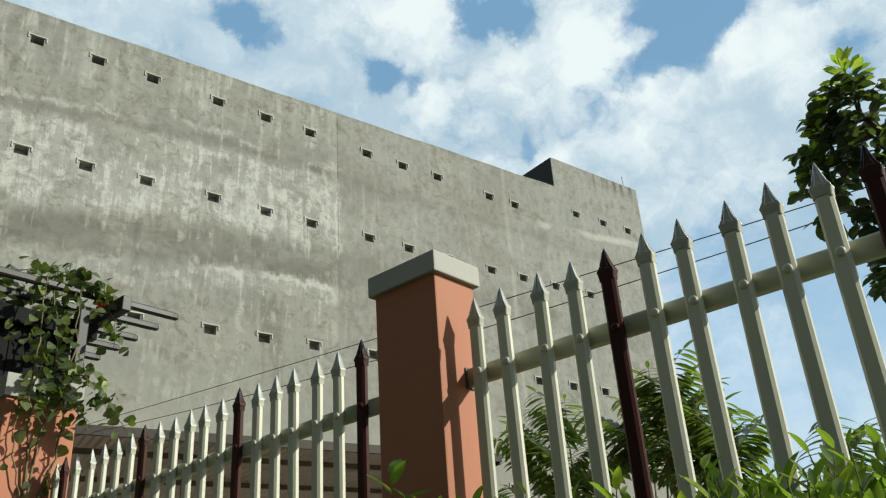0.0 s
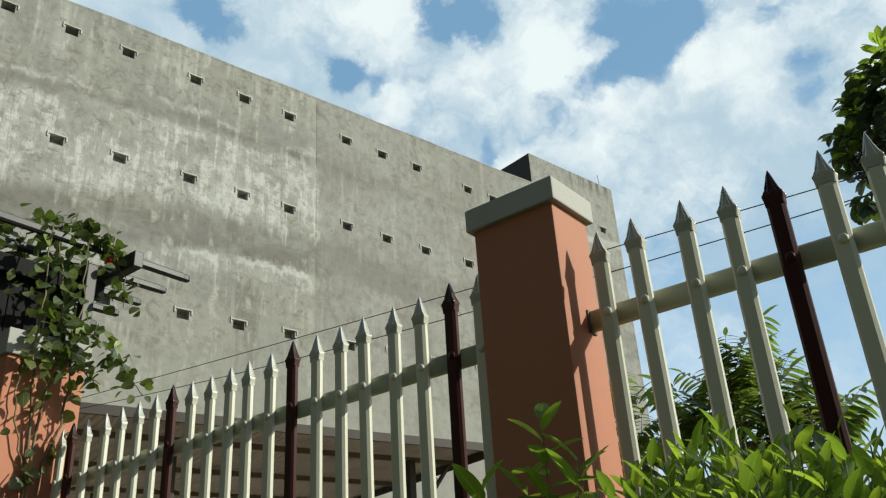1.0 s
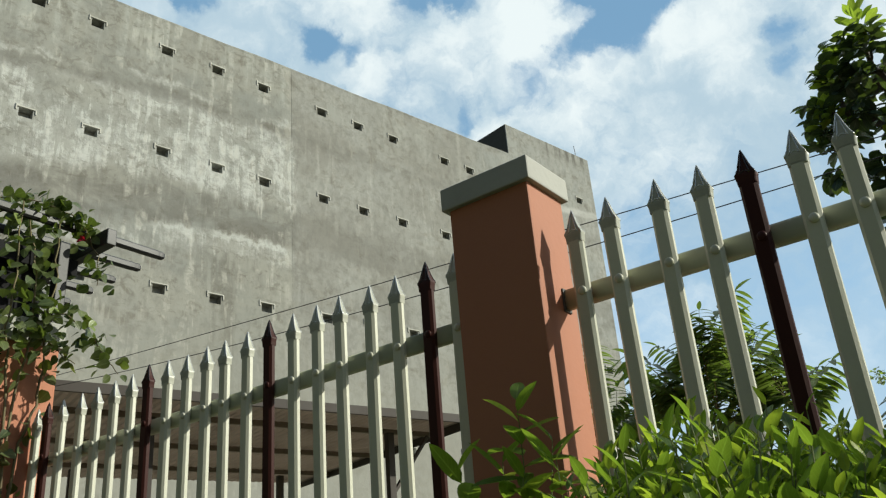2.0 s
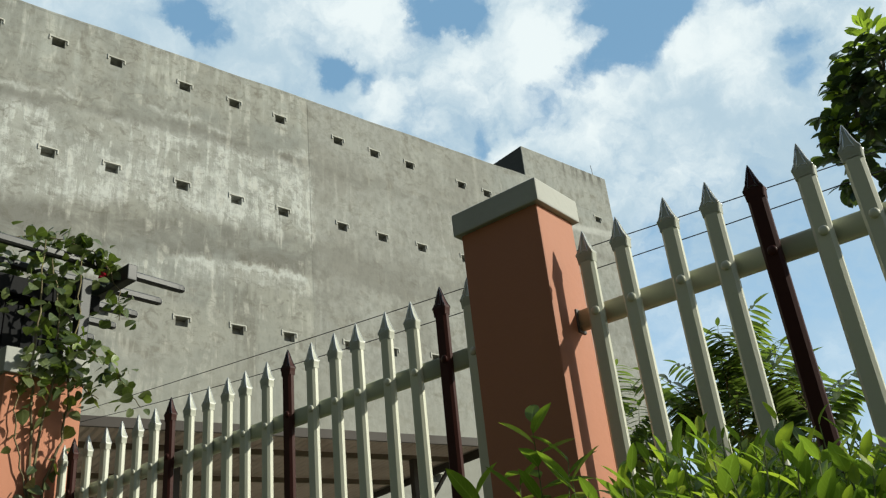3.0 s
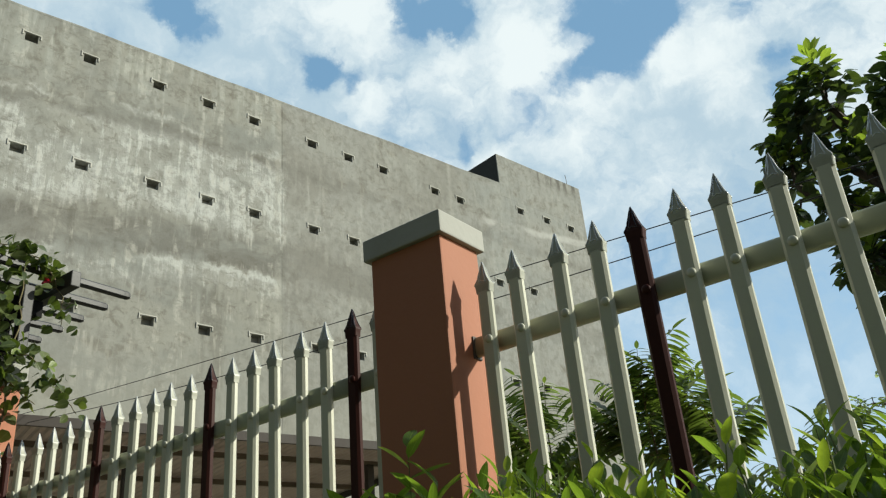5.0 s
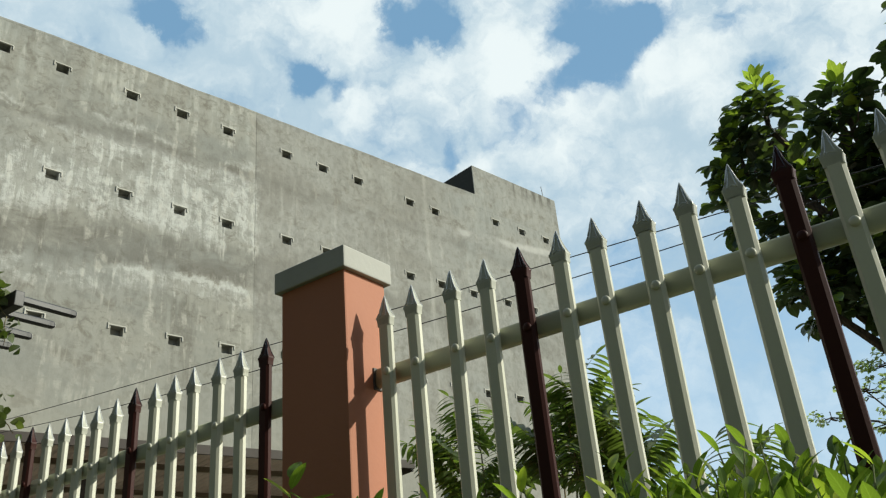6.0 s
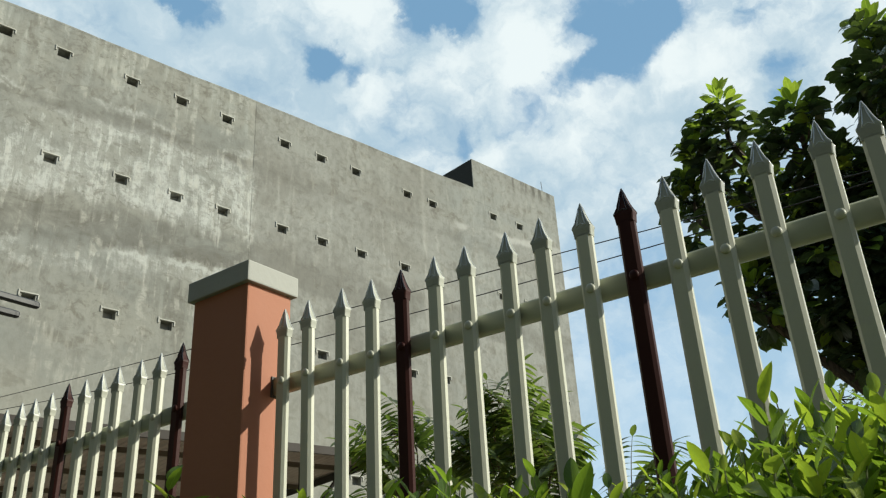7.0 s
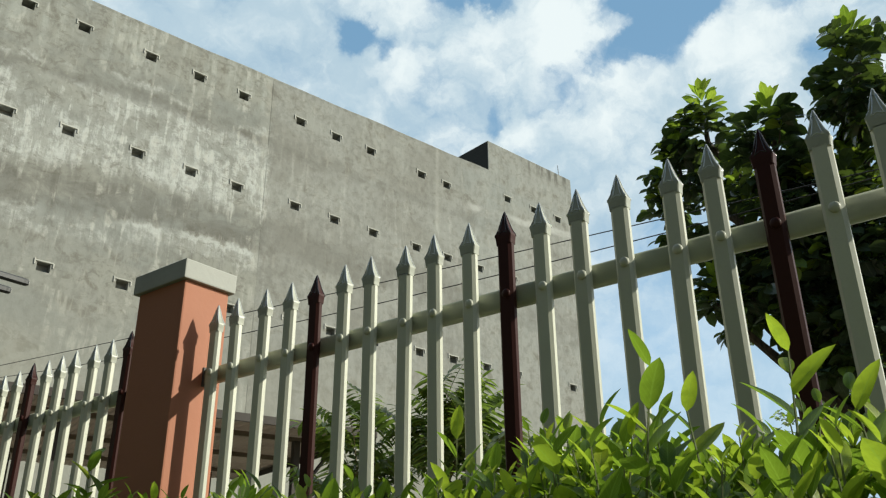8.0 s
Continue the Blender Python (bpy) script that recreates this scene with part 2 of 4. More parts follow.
def leaf_material(name, dark, light, gloss=0.4, through_light=0.45, young=(0.30, 0.42, 0.05), young_share=0.12):
    m, n = material(name)
    r = n.math("FRACT", n.math("ADD", n.island(), n.random()))
    tone = n.mix(r, dark, light)
    tone = n.mix(n.span(n.math("FRACT", n.math("MULTIPLY", r, 17.3)), 1.0 - young_share, 1.0 - young_share * 0.7), tone, young)
    along, across = (n.add("ShaderNodeSeparateXYZ", n.coords("UV"), out=i) for i in range(2))
    off = n.math("ABSOLUTE", n.math("SUBTRACT", across, 0.5))
    rib = n.span(off, 0.07, 0.015)
    side_vein = n.span(n.math("SINE", n.math("MULTIPLY", n.math("SUBTRACT", along, n.math("MULTIPLY", off, 0.55)), 52.0)), 0.55, 1.0)
    vein = n.math("ADD", rib, n.math("MULTIPLY", side_vein, 0.35))
    spot = n.noise(n.coords(), 30.0, 4.0, 0.6)
    tone = n.mix(n.math("MULTIPLY", n.span(spot, 0.4, 0.7), 0.4), tone, tuple(c * 0.6 for c in dark))
    tone = n.mix(n.math("MULTIPLY", vein, 0.4), tone, tuple(min(1.0, c * 1.5 + 0.03) for c in light))
    front = n.surface(tone, gloss, 0.0, n.bump(vein, 0.25, 0.002))
    back = n.add("ShaderNodeBsdfTranslucent", n.mix(0.5, tone, (0.30, 0.45, 0.03)))
    n.finish(n.add("ShaderNodeMixShader", through_light, front, back))
    return m


def bark_material(name, a, b):
    m, n = material(name)
    p = n.coords()
    g = n.noise(n.scaled(p, (1, 1, 0.25)), 40.0, 5.0, 0.65)
    n.finish(n.surface(n.mix(n.span(g, 0.3, 0.7), a, b), 0.85, 0.0, n.bump(g, 0.6, 0.01)))
    return m


FACADE = facade_material()
ORANGE = painted("terracotta wall paint", (0.43, 0.168, 0.09), 0.7, (0.33, 0.13, 0.07), 0.28, 5.0, bump=0.25)
CAP_GREY = painted("grey cement paint", (0.38, 0.38, 0.345), 0.75, (0.26, 0.25, 0.21), 0.4, 6.0, bump=0.3)
CREAM = painted("cream fence enamel", (0.585, 0.585, 0.475), 0.4, (0.36, 0.34, 0.25), 0.3, 9.0)
MAROON = painted("dark maroon fence enamel", (0.050, 0.0165, 0.0135), 0.45, (0.022, 0.010, 0.010), 0.4, 9.0, spec=0.12)
TIP_CREAM = painted("cream spear enamel, scuffed", (0.42, 0.425, 0.35), 0.36, (0.2, 0.2, 0.16), 0.5, 22.0)
CAP_LIGHT = painted("silvered spear rim", (0.78, 0.79, 0.76), 0.2, (0.5, 0.5, 0.46), 0.25, 20.0, metal=0.4)
CAP_DARK = painted("black spear rim", (0.10, 0.085, 0.085), 0.22, (0.04, 0.03, 0.03), 0.4, 20.0, metal=0.7)
RAIL = painted("aged cream rail enamel", (0.40, 0.42, 0.31), 0.5, (0.2, 0.2, 0.13), 0.45, 6.0, stretch=(0.4, 1, 1))
# blacker than the timber: the pergola's shade is put into this colour
SHADE_BLACK = painted("flat black for pergola shade", (0.006, 0.006, 0.007), 0.7, (0.016, 0.015, 0.014), 0.4, 10.0, spec=0.15)
BLACK_WOOD = painted("black stained timber", (0.020, 0.020, 0.021), 0.45, (0.075, 0.073, 0.07), 0.6, 10.0, stretch=(1, 0.2, 1), spec=0.4)
ROOF_BROWN = painted("rusty brown roof sheet", (0.33, 0.275, 0.225), 0.6, (0.07, 0.05, 0.04), 0.5, 4.0)
# dark colour keeps the added, unseen blocking wall from bouncing much light
BLOCKER_WALL = painted("dark grey green sky blocker", (0.085, 0.092, 0.074), 0.9, (0.05, 0.057, 0.042), 0.5, 1.5)
PURLIN = painted("weathered purlin timber", (0.21, 0.165, 0.13), 0.8, (0.12, 0.09, 0.07), 0.5, 6.0)
ROOF_WOOD = painted("brown roof timber", (0.055, 0.045, 0.037), 0.7, (0.05, 0.035, 0.03), 0.5, 6.0)
SHADED_MOULD = painted("mould-stained render with shade painted in", (0.06, 0.058, 0.05), 0.9, (0.15, 0.145, 0.12), 0.6, 2.5, bump=0.4, spec=0.1)
HOOD = painted("pale mortar", (0.50, 0.49, 0.44), 0.9, (0.3, 0.29, 0.26), 0.4, 8.0)
PLUG = painted("grey vent mortar", (0.25, 0.245, 0.22), 0.9, (0.08, 0.075, 0.065), 0.5, 10.0)
IRON = painted("dark iron", (0.06, 0.055, 0.05), 0.6, (0.12, 0.07, 0.04), 0.4, 20.0)
CABLE = painted("black cable", (0.02, 0.02, 0.02), 0.6, (0.03, 0.03, 0.03), 0.2)
HEDGE_LEAF = leaf_material("hedge leaf", (0.048, 0.105, 0.014), (0.165, 0.26, 0.028), 0.42, 0.58, (0.46, 0.55, 0.045), 0.36)
VINE_LEAF = leaf_material("vine leaf", (0.034, 0.056, 0.020), (0.125, 0.15, 0.05), 0.38, 0.25, (0.2, 0.26, 0.06), 0.08)
TREE_LEAF = leaf_material("tree leaf", (0.034, 0.056, 0.042), (0.070, 0.10, 0.056), 0.26, 0.2, (0.26, 0.38, 0.05), 0.05)
TREE_YOUNG = leaf_material("young tree leaf", (0.16, 0.25, 0.03), (0.40, 0.48, 0.06), 0.4, 0.6)
FROND = leaf_material("pinnate leaf", (0.036, 0.064, 0.026), (0.16, 0.20, 0.075), 0.4, 0.5, (0.3, 0.36, 0.08), 0.12)
# pale foliage, lightened further so its colour carries the distance haze
HAZED_LEAF = leaf_material("pale far leaf lightened for haze", (0.26, 0.29, 0.21), (0.40, 0.43, 0.32), 0.6, 0.65)
TWIG = bark_material("green twig", (0.10, 0.13, 0.04), (0.17, 0.2, 0.07))
STEM = bark_material("green brown stem", (0.11, 0.085, 0.045), (0.2, 0.17, 0.085))
BARK = bark_material("dark bark", (0.04, 0.03, 0.022), (0.11, 0.085, 0.06))
PETAL = painted("red petal", (0.55, 0.03, 0.08), 0.5, (0.3, 0.01, 0.05), 0.3, 30.0)


def soil_material():
    m, n = material("grassy soil")
    p = n.coords()
    a = n.noise(p, 0.6, 6.0, 0.6)
    b = n.noise(p, 14.0, 5.0, 0.65)
    tone = n.mix(n.span(a, 0.4, 0.62), (0.06, 0.095, 0.025), (0.10, 0.10, 0.05))
    n.finish(n.surface(n.mix(b, tone, (0.06, 0.055, 0.03)), 0.95, 0.0, n.bump(b, 0.6, 0.02)))
    return m


SOIL = soil_material()


# ---- building blocks ----
def mesh_of(name, bm, mat, smooth=False):
    me = bpy.data.meshes.new(name)
    bm.normal_update()
    bm.to_mesh(me)
    bm.free()
    me.materials.append(mat)
    if smooth:
        for poly in me.polygons:
            poly.use_smooth = True
    return me


def part(name, bm, mat, parent, label="", at=None, smooth=False):
    me = bm if isinstance(bm, bpy.types.Mesh) else mesh_of(name, bm, mat, smooth)
    ob = new(name, me)
    ob.parent = parent
    if at is not None:
        ob.matrix_basis = at
    return tagged(ob, label)


def thing(name, m, label, category, group="", kind=""):
    ob = new(name)
    ob.empty_display_size = 0.2
    ob.matrix_basis = m
    return tagged(ob, label, category, group, kind)


def box(bm, x0, x1, y0, y1, z0, z1, bevel=0.0):
    m = Matrix.LocRotScale(((x0 + x1) / 2, (y0 + y1) / 2, (z0 + z1) / 2), None, (x1 - x0, y1 - y0, z1 - z0))
    geo = bmesh.ops.create_cube(bm, size=1.0, matrix=m)
    if bevel:
        edges = list({e for v in geo["verts"] for e in v.link_edges})
        bmesh.ops.bevel(bm, geom=edges, offset=bevel, segments=2, affect="EDGES", profile=0.6)
    return bm


def loft(bm, sections, close=True):
    """Joins rings of equal count; each ring is a list of points."""
    rings = [[bm.verts.new(p) for p in ring] for ring in sections]
    for a, b in zip(rings, rings[1:]):
        for i in range(len(a)):
            j = (i + 1) % len(a)
            bm.faces.new((a[i], a[j], b[j], b[i]))
    if close:
        bm.faces.new(rings[0][::-1])
        bm.faces.new(rings[-1])
    return bm


def tube(bm, points, radii, sides=6):
    """A round bar through points with its radius at each."""
    points = [Vector(p) for p in points]
    rings = []
    for i, p in enumerate(points):
        d = (points[min(i + 1, len(points) - 1)] - points[max(i - 1, 0)]).normalized()
        a = d.cross(Vector((0.31, 0.2, 0.93)) if abs(d.z) < 0.9 else Vector((1, 0.1, 0))).normalized()
        b = d.cross(a)
        rings.append([p + (a * math.cos(t) + b * math.sin(t)) * radii[i] for t in (2 * math.pi * k / sides for k in range(sides))])
    return loft(bm, rings)


def leaf_points(length, width, curl, widest=0.42, steps=6):
    """Outline of a leaf along +x, widest at that share of its length: rows of place, half width and droop."""
    rows = []
    k = widest / (1 - widest)
    peak = widest ** k * (1 - widest)
    for i in range(steps):
        s = i / (steps - 1)
        half = width * 0.5 * max(0.0, (s ** k * (1 - s)) / peak) ** 0.8 if 0 < s < 1 else 0.0
        rows.append((s * length, half + (width * 0.04 if i == 0 else 0.0), -curl * length * s * s))
    return rows


def add_leaf(verts, faces, m, rows, fold=0.25):
    start = len(verts)
    for x, half, drop in rows:
        for side in (-1, 0, 1):
            verts.append(m @ Vector((x, side * half, drop + abs(side) * half * fold)))
    for i in range(len(rows) - 1):
        for k in range(2):
            a = start + i * 3 + k
            faces.append((a, a + 1, a + 4, a + 3))


def leaves_mesh(name, verts, faces, mat, steps=6):
    me = bpy.data.meshes.new(name)
    me.from_pydata([tuple(v) for v in verts], [], faces)
    me.materials.append(mat)
    uv = me.uv_layers.new(name="blade")
    index = np.empty(len(me.loops), dtype=np.int32)
    me.loops.foreach_get("vertex_index", index)
    place = index % (3 * steps)
    uv.data.foreach_set("uv", np.stack([(place // 3) / (steps - 1), (place % 3) / 2], 1).astype(np.float32).ravel())
    me.polygons.foreach_set("use_smooth", np.ones(len(me.polygons), dtype=bool))
    me.update()
    return me


def aim(place, direction, spin=0.0):
    """A pose at place with +x along direction."""
    q = Vector(direction).to_track_quat("X", "Z")
    return Matrix.Translation(place) @ q.to_matrix().to_4x4() @ Matrix.Rotation(spin, 4, "X")


# ---- ground ----
bm = bmesh.new()
bmesh.ops.create_grid(bm, x_segments=24, y_segments=24, size=900)
tagged(new("ground", mesh_of("ground", bm, SOIL)), "grassy brown soil reaching far behind the fence", "ground", kind="structure")


# ---- tall concrete building ----
FACE_Y = 17.22
VENT_W, VENT_H, REVEAL = 0.28, 0.20, 0.24
VENT_ROWS = [
    (13.2, 15.30, [(-0.1, 14.66), (1.3, 14.66), (2.65, 14.67), (3.99, 14.68), (5.29, 14.68), (6.98, 14.65), (8.31, 14.65), (9.63, 14.64), (11.46, 14.58), (12.70, 14.57),
                   (13.98, 14.58), (16.01, 14.50), (17.09, 14.50), (19.97, 14.95), (21.33, 14.97), (22.64, 15.0)]),
    (10.2, 13.2, [(-0.1, 11.77), (1.35, 11.77), (2.72, 11.77), (4.04, 11.79), (5.38, 11.82), (7.01, 11.85), (8.39, 11.85), (9.68, 11.86), (11.46, 11.89), (12.77, 11.89),
                  (14.15, 11.9), (15.81, 11.91), (17.1, 11.93), (18.5, 11.94), (20.09, 11.97), (21.4, 11.98)]),
    (7.0, 10.2, [(2.6, 8.44), (4.0, 8.45), (5.41, 8.46), (7.12, 8.49), (8.45, 8.51), (9.78, 8.54), (11.5, 8.57), (12.82, 8.6), (14.3, 8.61), (15.96, 8.63), (17.29, 8.66), (18.7, 8.68), (20.1, 8.69), (22.84, 8.71)]),
    (3.0, 7.0, [(7.2, 5.35), (8.5, 5.36), (9.8, 5.38), (11.5, 5.4), (12.7, 5.42), (13.92, 5.45), (15.9, 5.48), (17.3, 5.5)]),
]
X0, X1, STEP_X, BACK = -8.0, 23.55, 19.08, 16.0


def top_at(x):
    return 15.42 + 0.0195 * x if x < STEP_X else 16.98


def building():
    house = thing("concrete_building", pose(0, 0, 0), "tall windowless grey concrete building with rows of small vent holes", "building")
    bm = bmesh.new()

    def quad(*pts):
        bm.faces.new([bm.verts.new(p) for p in pts])

    def front(xa, xb, za, zb, zc, zd):
        quad((xa, FACE_Y, za), (xb, FACE_Y, zb), (xb, FACE_Y, zd), (xa, FACE_Y, zc))

    for z0, z1, vents in VENT_ROWS:
        cuts = [X0]
        for x, z in vents:
            cuts += [x - VENT_W / 2, x + VENT_W / 2]
        cuts.append(X1)
        for i in range(0, len(cuts) - 1):
            xa, xb = cuts[i], cuts[i + 1]
            if i % 2 == 0:
                front(xa, xb, z0, z0, z1, z1)
            else:
                z = vents[i // 2][1]
                a, b, r = z - VENT_H / 2, z + VENT_H / 2, FACE_Y + REVEAL
                front(xa, xb, z0, z0, a, a)
                front(xa, xb, b, b, z1, z1)
                quad((xa, FACE_Y, a), (xb, FACE_Y, a), (xb, r, a), (xa, r, a))
                quad((xa, FACE_Y, b), (xa, r, b), (xb, r, b), (xb, FACE_Y, b))
                quad((xa, FACE_Y, a), (xa, r, a), (xa, r, b), (xa, FACE_Y, b))
                quad((xb, FACE_Y, a), (xb, FACE_Y, b), (xb, r, b), (xb, r, a))
    front(X0, X1, 0, 0, 3.0, 3.0)
    # parapet strip, with a slightly uneven crest
    steps = 46
    xs = [X0 + (STEP_X - X0) * i / steps for i in range(steps + 1)]
    crest = [top_at(x - 1e-3) + 0.018 * math.sin(x * 2.1) * math.cos(x * 0.7) for x in xs]
    for (xa, za), (xb, zb) in zip(zip(xs, crest), zip(xs[1:], crest[1:])):
        front(xa, xb, 15.30, 15.30, za, zb)
        quad((xa, FACE_Y, za), (xb, FACE_Y, zb), (xb, FACE_Y + 0.2, zb), (xa, FACE_Y + 0.2, za))
        quad((xa, FACE_Y + 0.2, za), (xb, FACE_Y + 0.2, zb), (xb, FACE_Y + 0.2, 14.9), (xa, FACE_Y + 0.2, 14.9))
    lip = bmesh.new()
    loft(lip, [[(x, FACE_Y - 0.004, c - 0.05), (x, FACE_Y - 0.004, c + 0.006), (x, FACE_Y + 0.215, c + 0.006), (x, FACE_Y + 0.215, c - 0.05)] for x, c in zip(xs, crest)])
    part("coping", lip, FACADE, house, "thin mortar coping")
    plug = bmesh.new()
    box(plug, -VENT_W / 2 + 0.004, VENT_W / 2 - 0.004, 0.17, 0.21, -VENT_H / 2 + 0.004, VENT_H / 2 - 0.004, 0.006)
    plug = mesh_of("vent_plug", plug, PLUG)
    for z0, z1, vents in VENT_ROWS[1:]:
        for x, z in vents:
            part("vent_plug", plug, PLUG, house, at=pose(x, FACE_Y, z))
    part("facade", bm, FACADE, house, "stained grey rendered facade with pale lime streaks")
    bm = bmesh.new()

    def wall(pts):
        bm.faces.new([bm.verts.new(p) for p in pts])

    yb = FACE_Y + BACK
    wall([(X0, FACE_Y, 0), (X0, yb, 0), (X0, yb, 15.2), (X0, FACE_Y, 15.2)])
    wall([(X0, yb, 0), (X1, yb, 0), (X1, yb, 15.2), (X0, yb, 15.2)])
    wall([(X1, FACE_Y, 0), (X1, yb, 0), (X1, yb, 15.3), (X1, FACE_Y, 15.3)])
    part("side_wall", bm, FACADE, house)
    bm = bmesh.new()
    box(bm, X0, STEP_X, FACE_Y + 0.2, yb, 14.88, 15.0)
    part("roof", bm, HOOD, house, "flat concrete roof slab")
    bm = bmesh.new()
    box(bm, STEP_X, X1, FACE_Y, FACE_Y + 7.0, 15.30, 16.98, 0.012)
    block = part("stair_head", bm, FACADE, house, "raised concrete roof block")
    # thin dark sheet: mould plus this side's shade, put into the colour
    bm = bmesh.new()
    box(bm, STEP_X - 0.02, STEP_X + 0.004, FACE_Y + 0.03, FACE_Y + 6.97, 15.0, 16.96, 0.006)
    part("side_render", bm, SHADED_MOULD, block, "side of the roof block, dark with mould and painted shade")
    bm = bmesh.new()
    tube(bm, [(22.98, FACE_Y + 0.1, 16.95), (22.99, FACE_Y + 0.1, 17.2), (22.96, FACE_Y + 0.1, 17.45)], [0.012] * 3, 5)
    part("roof_rod", bm, IRON, house, "thin iron rod")
    # mortar lintel with turned ends over each vent
    bm = bmesh.new()
    w2, t = VENT_W / 2, VENT_H / 2
    box(bm, -w2 - 0.05, w2 + 0.05, -0.026, 0.003, t + 0.012, t + 0.04, 0.006)
    box(bm, -w2 - 0.07, -w2 - 0.04, -0.024, 0.003, t - 0.07, t + 0.075, 0.008)
    box(bm, w2 + 0.04, w2 + 0.07, -0.024, 0.003, t - 0.085, t + 0.03, 0.008)
    hood = mesh_of("vent_hood", bm, HOOD)
    for z0, z1, vents in VENT_ROWS:
        for x, z in vents:
            part("vent_hood", hood, HOOD, house, at=pose(x, FACE_Y, z))


building()


# ---- unseen plain wall added across the street to block sky light behind the camera ----
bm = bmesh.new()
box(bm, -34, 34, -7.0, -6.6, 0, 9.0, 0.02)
across = tagged(new("wall_street", mesh_of("wall_street", bm, BLOCKER_WALL)), "plain unseen wall added across the street to block sky light", "wall", kind="structure")
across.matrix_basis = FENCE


# ---- roofed canopy behind the fence ----
def canopy():
    roof = thing("canopy_roof", pose(8.2, 9.15, 4.0, 0, 0, -6.0), "brown corrugated sheet canopy on dark timbers", "canopy")
    long, deep = 8.5, 5.2
    bm = bmesh.new()
    cols, rows = 170, 2
    grid = [[bm.verts.new((-long * i / cols, deep * j / rows, 0.06 + 0.012 * (i % 2) - 0.02 * j)) for i in range(cols + 1)] for j in range(rows + 1)]
    for j in range(rows):
        for i in range(cols):
            bm.faces.new((grid[j][i], grid[j][i + 1], grid[j + 1][i + 1], grid[j + 1][i]))
    bmesh.ops.solidify(bm, geom=bm.faces[:], thickness=0.004)
    part("roof_sheet", bm, ROOF_BROWN, roof)
    bm = bmesh.new()
    box(bm, -long, 0.03, -0.03, 0.005, -0.03, 0.085, 0.006)
    part("fascia_board", bm, ROOF_WOOD, roof)
    bm = bmesh.new()
    box(bm, 0.0, 0.03, 0.01, deep, -0.06, 0.09, 0.006)
    part("barge_board", bm, ROOF_WOOD, roof)
    bm = bmesh.new()
    box(bm, -long, 0, -0.022, 0.022, -0.02, 0.05, 0.006)
    purlin = mesh_of("purlin", bm, PURLIN)
    for k in range(3):
        part("purlin", purlin, ROOF_WOOD, roof, at=pose(0, 0.9 + 1.6 * k, -0.01))
    bm = bmesh.new()
    box(bm, -0.05, 0.05, -0.05, 0.05, -4.0, -0.05, 0.006)
    post = mesh_of("post", bm, ROOF_WOOD)
    for x in (-0.9, -4.2, -8.2):
        for y in (0.75, 4.15):
            part("post", post, ROOF_WOOD, roof, at=pose(x, y, 0))
    bm = bmesh.new()
    tube(bm, [(-0.9, 0.75, -0.9), (-0.25, 0.75, -0.06)], [0.03, 0.03], 4)
    part("brace", bm, ROOF_WOOD, roof)


canopy()


# ---- fence pillars ----
def pillar(u, top, label, wide, near, slab=0.093, deep=0.291):
    ob = thing("fence_pillar", FENCE @ pose(u, 0, 0), label, "pillar", "fence pillars")
    bm = bmesh.new()
    box(bm, 0.022 - wide, -0.022, near + 0.022, near + deep - 0.022, 0, top - slab + 0.003, 0.008)
    part("shaft", bm, ORANGE, ob, "smooth terracotta painted shaft")
    bm = bmesh.new()
    box(bm, -wide, 0, near, near + deep, top - slab, top, 0.006)
    part("cap", bm, CAP_GREY, ob, "grey cement cap slab")
    return ob


pillar(0.003, 3.027, "terracotta painted masonry pillar with a grey cap slab", 0.393, -0.012)
pillar(-3.545, 3.385, "terracotta pillar overgrown with vine stems and leaves", 0.66, -0.255, 0.155, 0.527)

bm = bmesh.new()
box(bm, -3.55, 3.4, 0.05, 0.22, 0, 0.98, 0.01)
base = tagged(new("fence_base_wall", mesh_of("fence_base_wall", bm, ORANGE)), "low terracotta plinth wall under the picket fence", "wall", kind="structure")
base.matrix_basis = FENCE


# ---- picket fence ----
PICKET_W, PICKET_D, FOOT, NECK = 0.0575, 0.034, 0.98, 2.70


def ring(w, d, z, c=0.006):
    c = min(c, w * 0.32, d * 0.32)
    x, y = w / 2, d / 2
    return [(-x + c, -y, z), (x - c, -y, z), (x, -y + c, z), (x, y - c, z), (x - c, y, z), (-x + c, y, z), (-x, y - c, z), (-x, -y + c, z)]


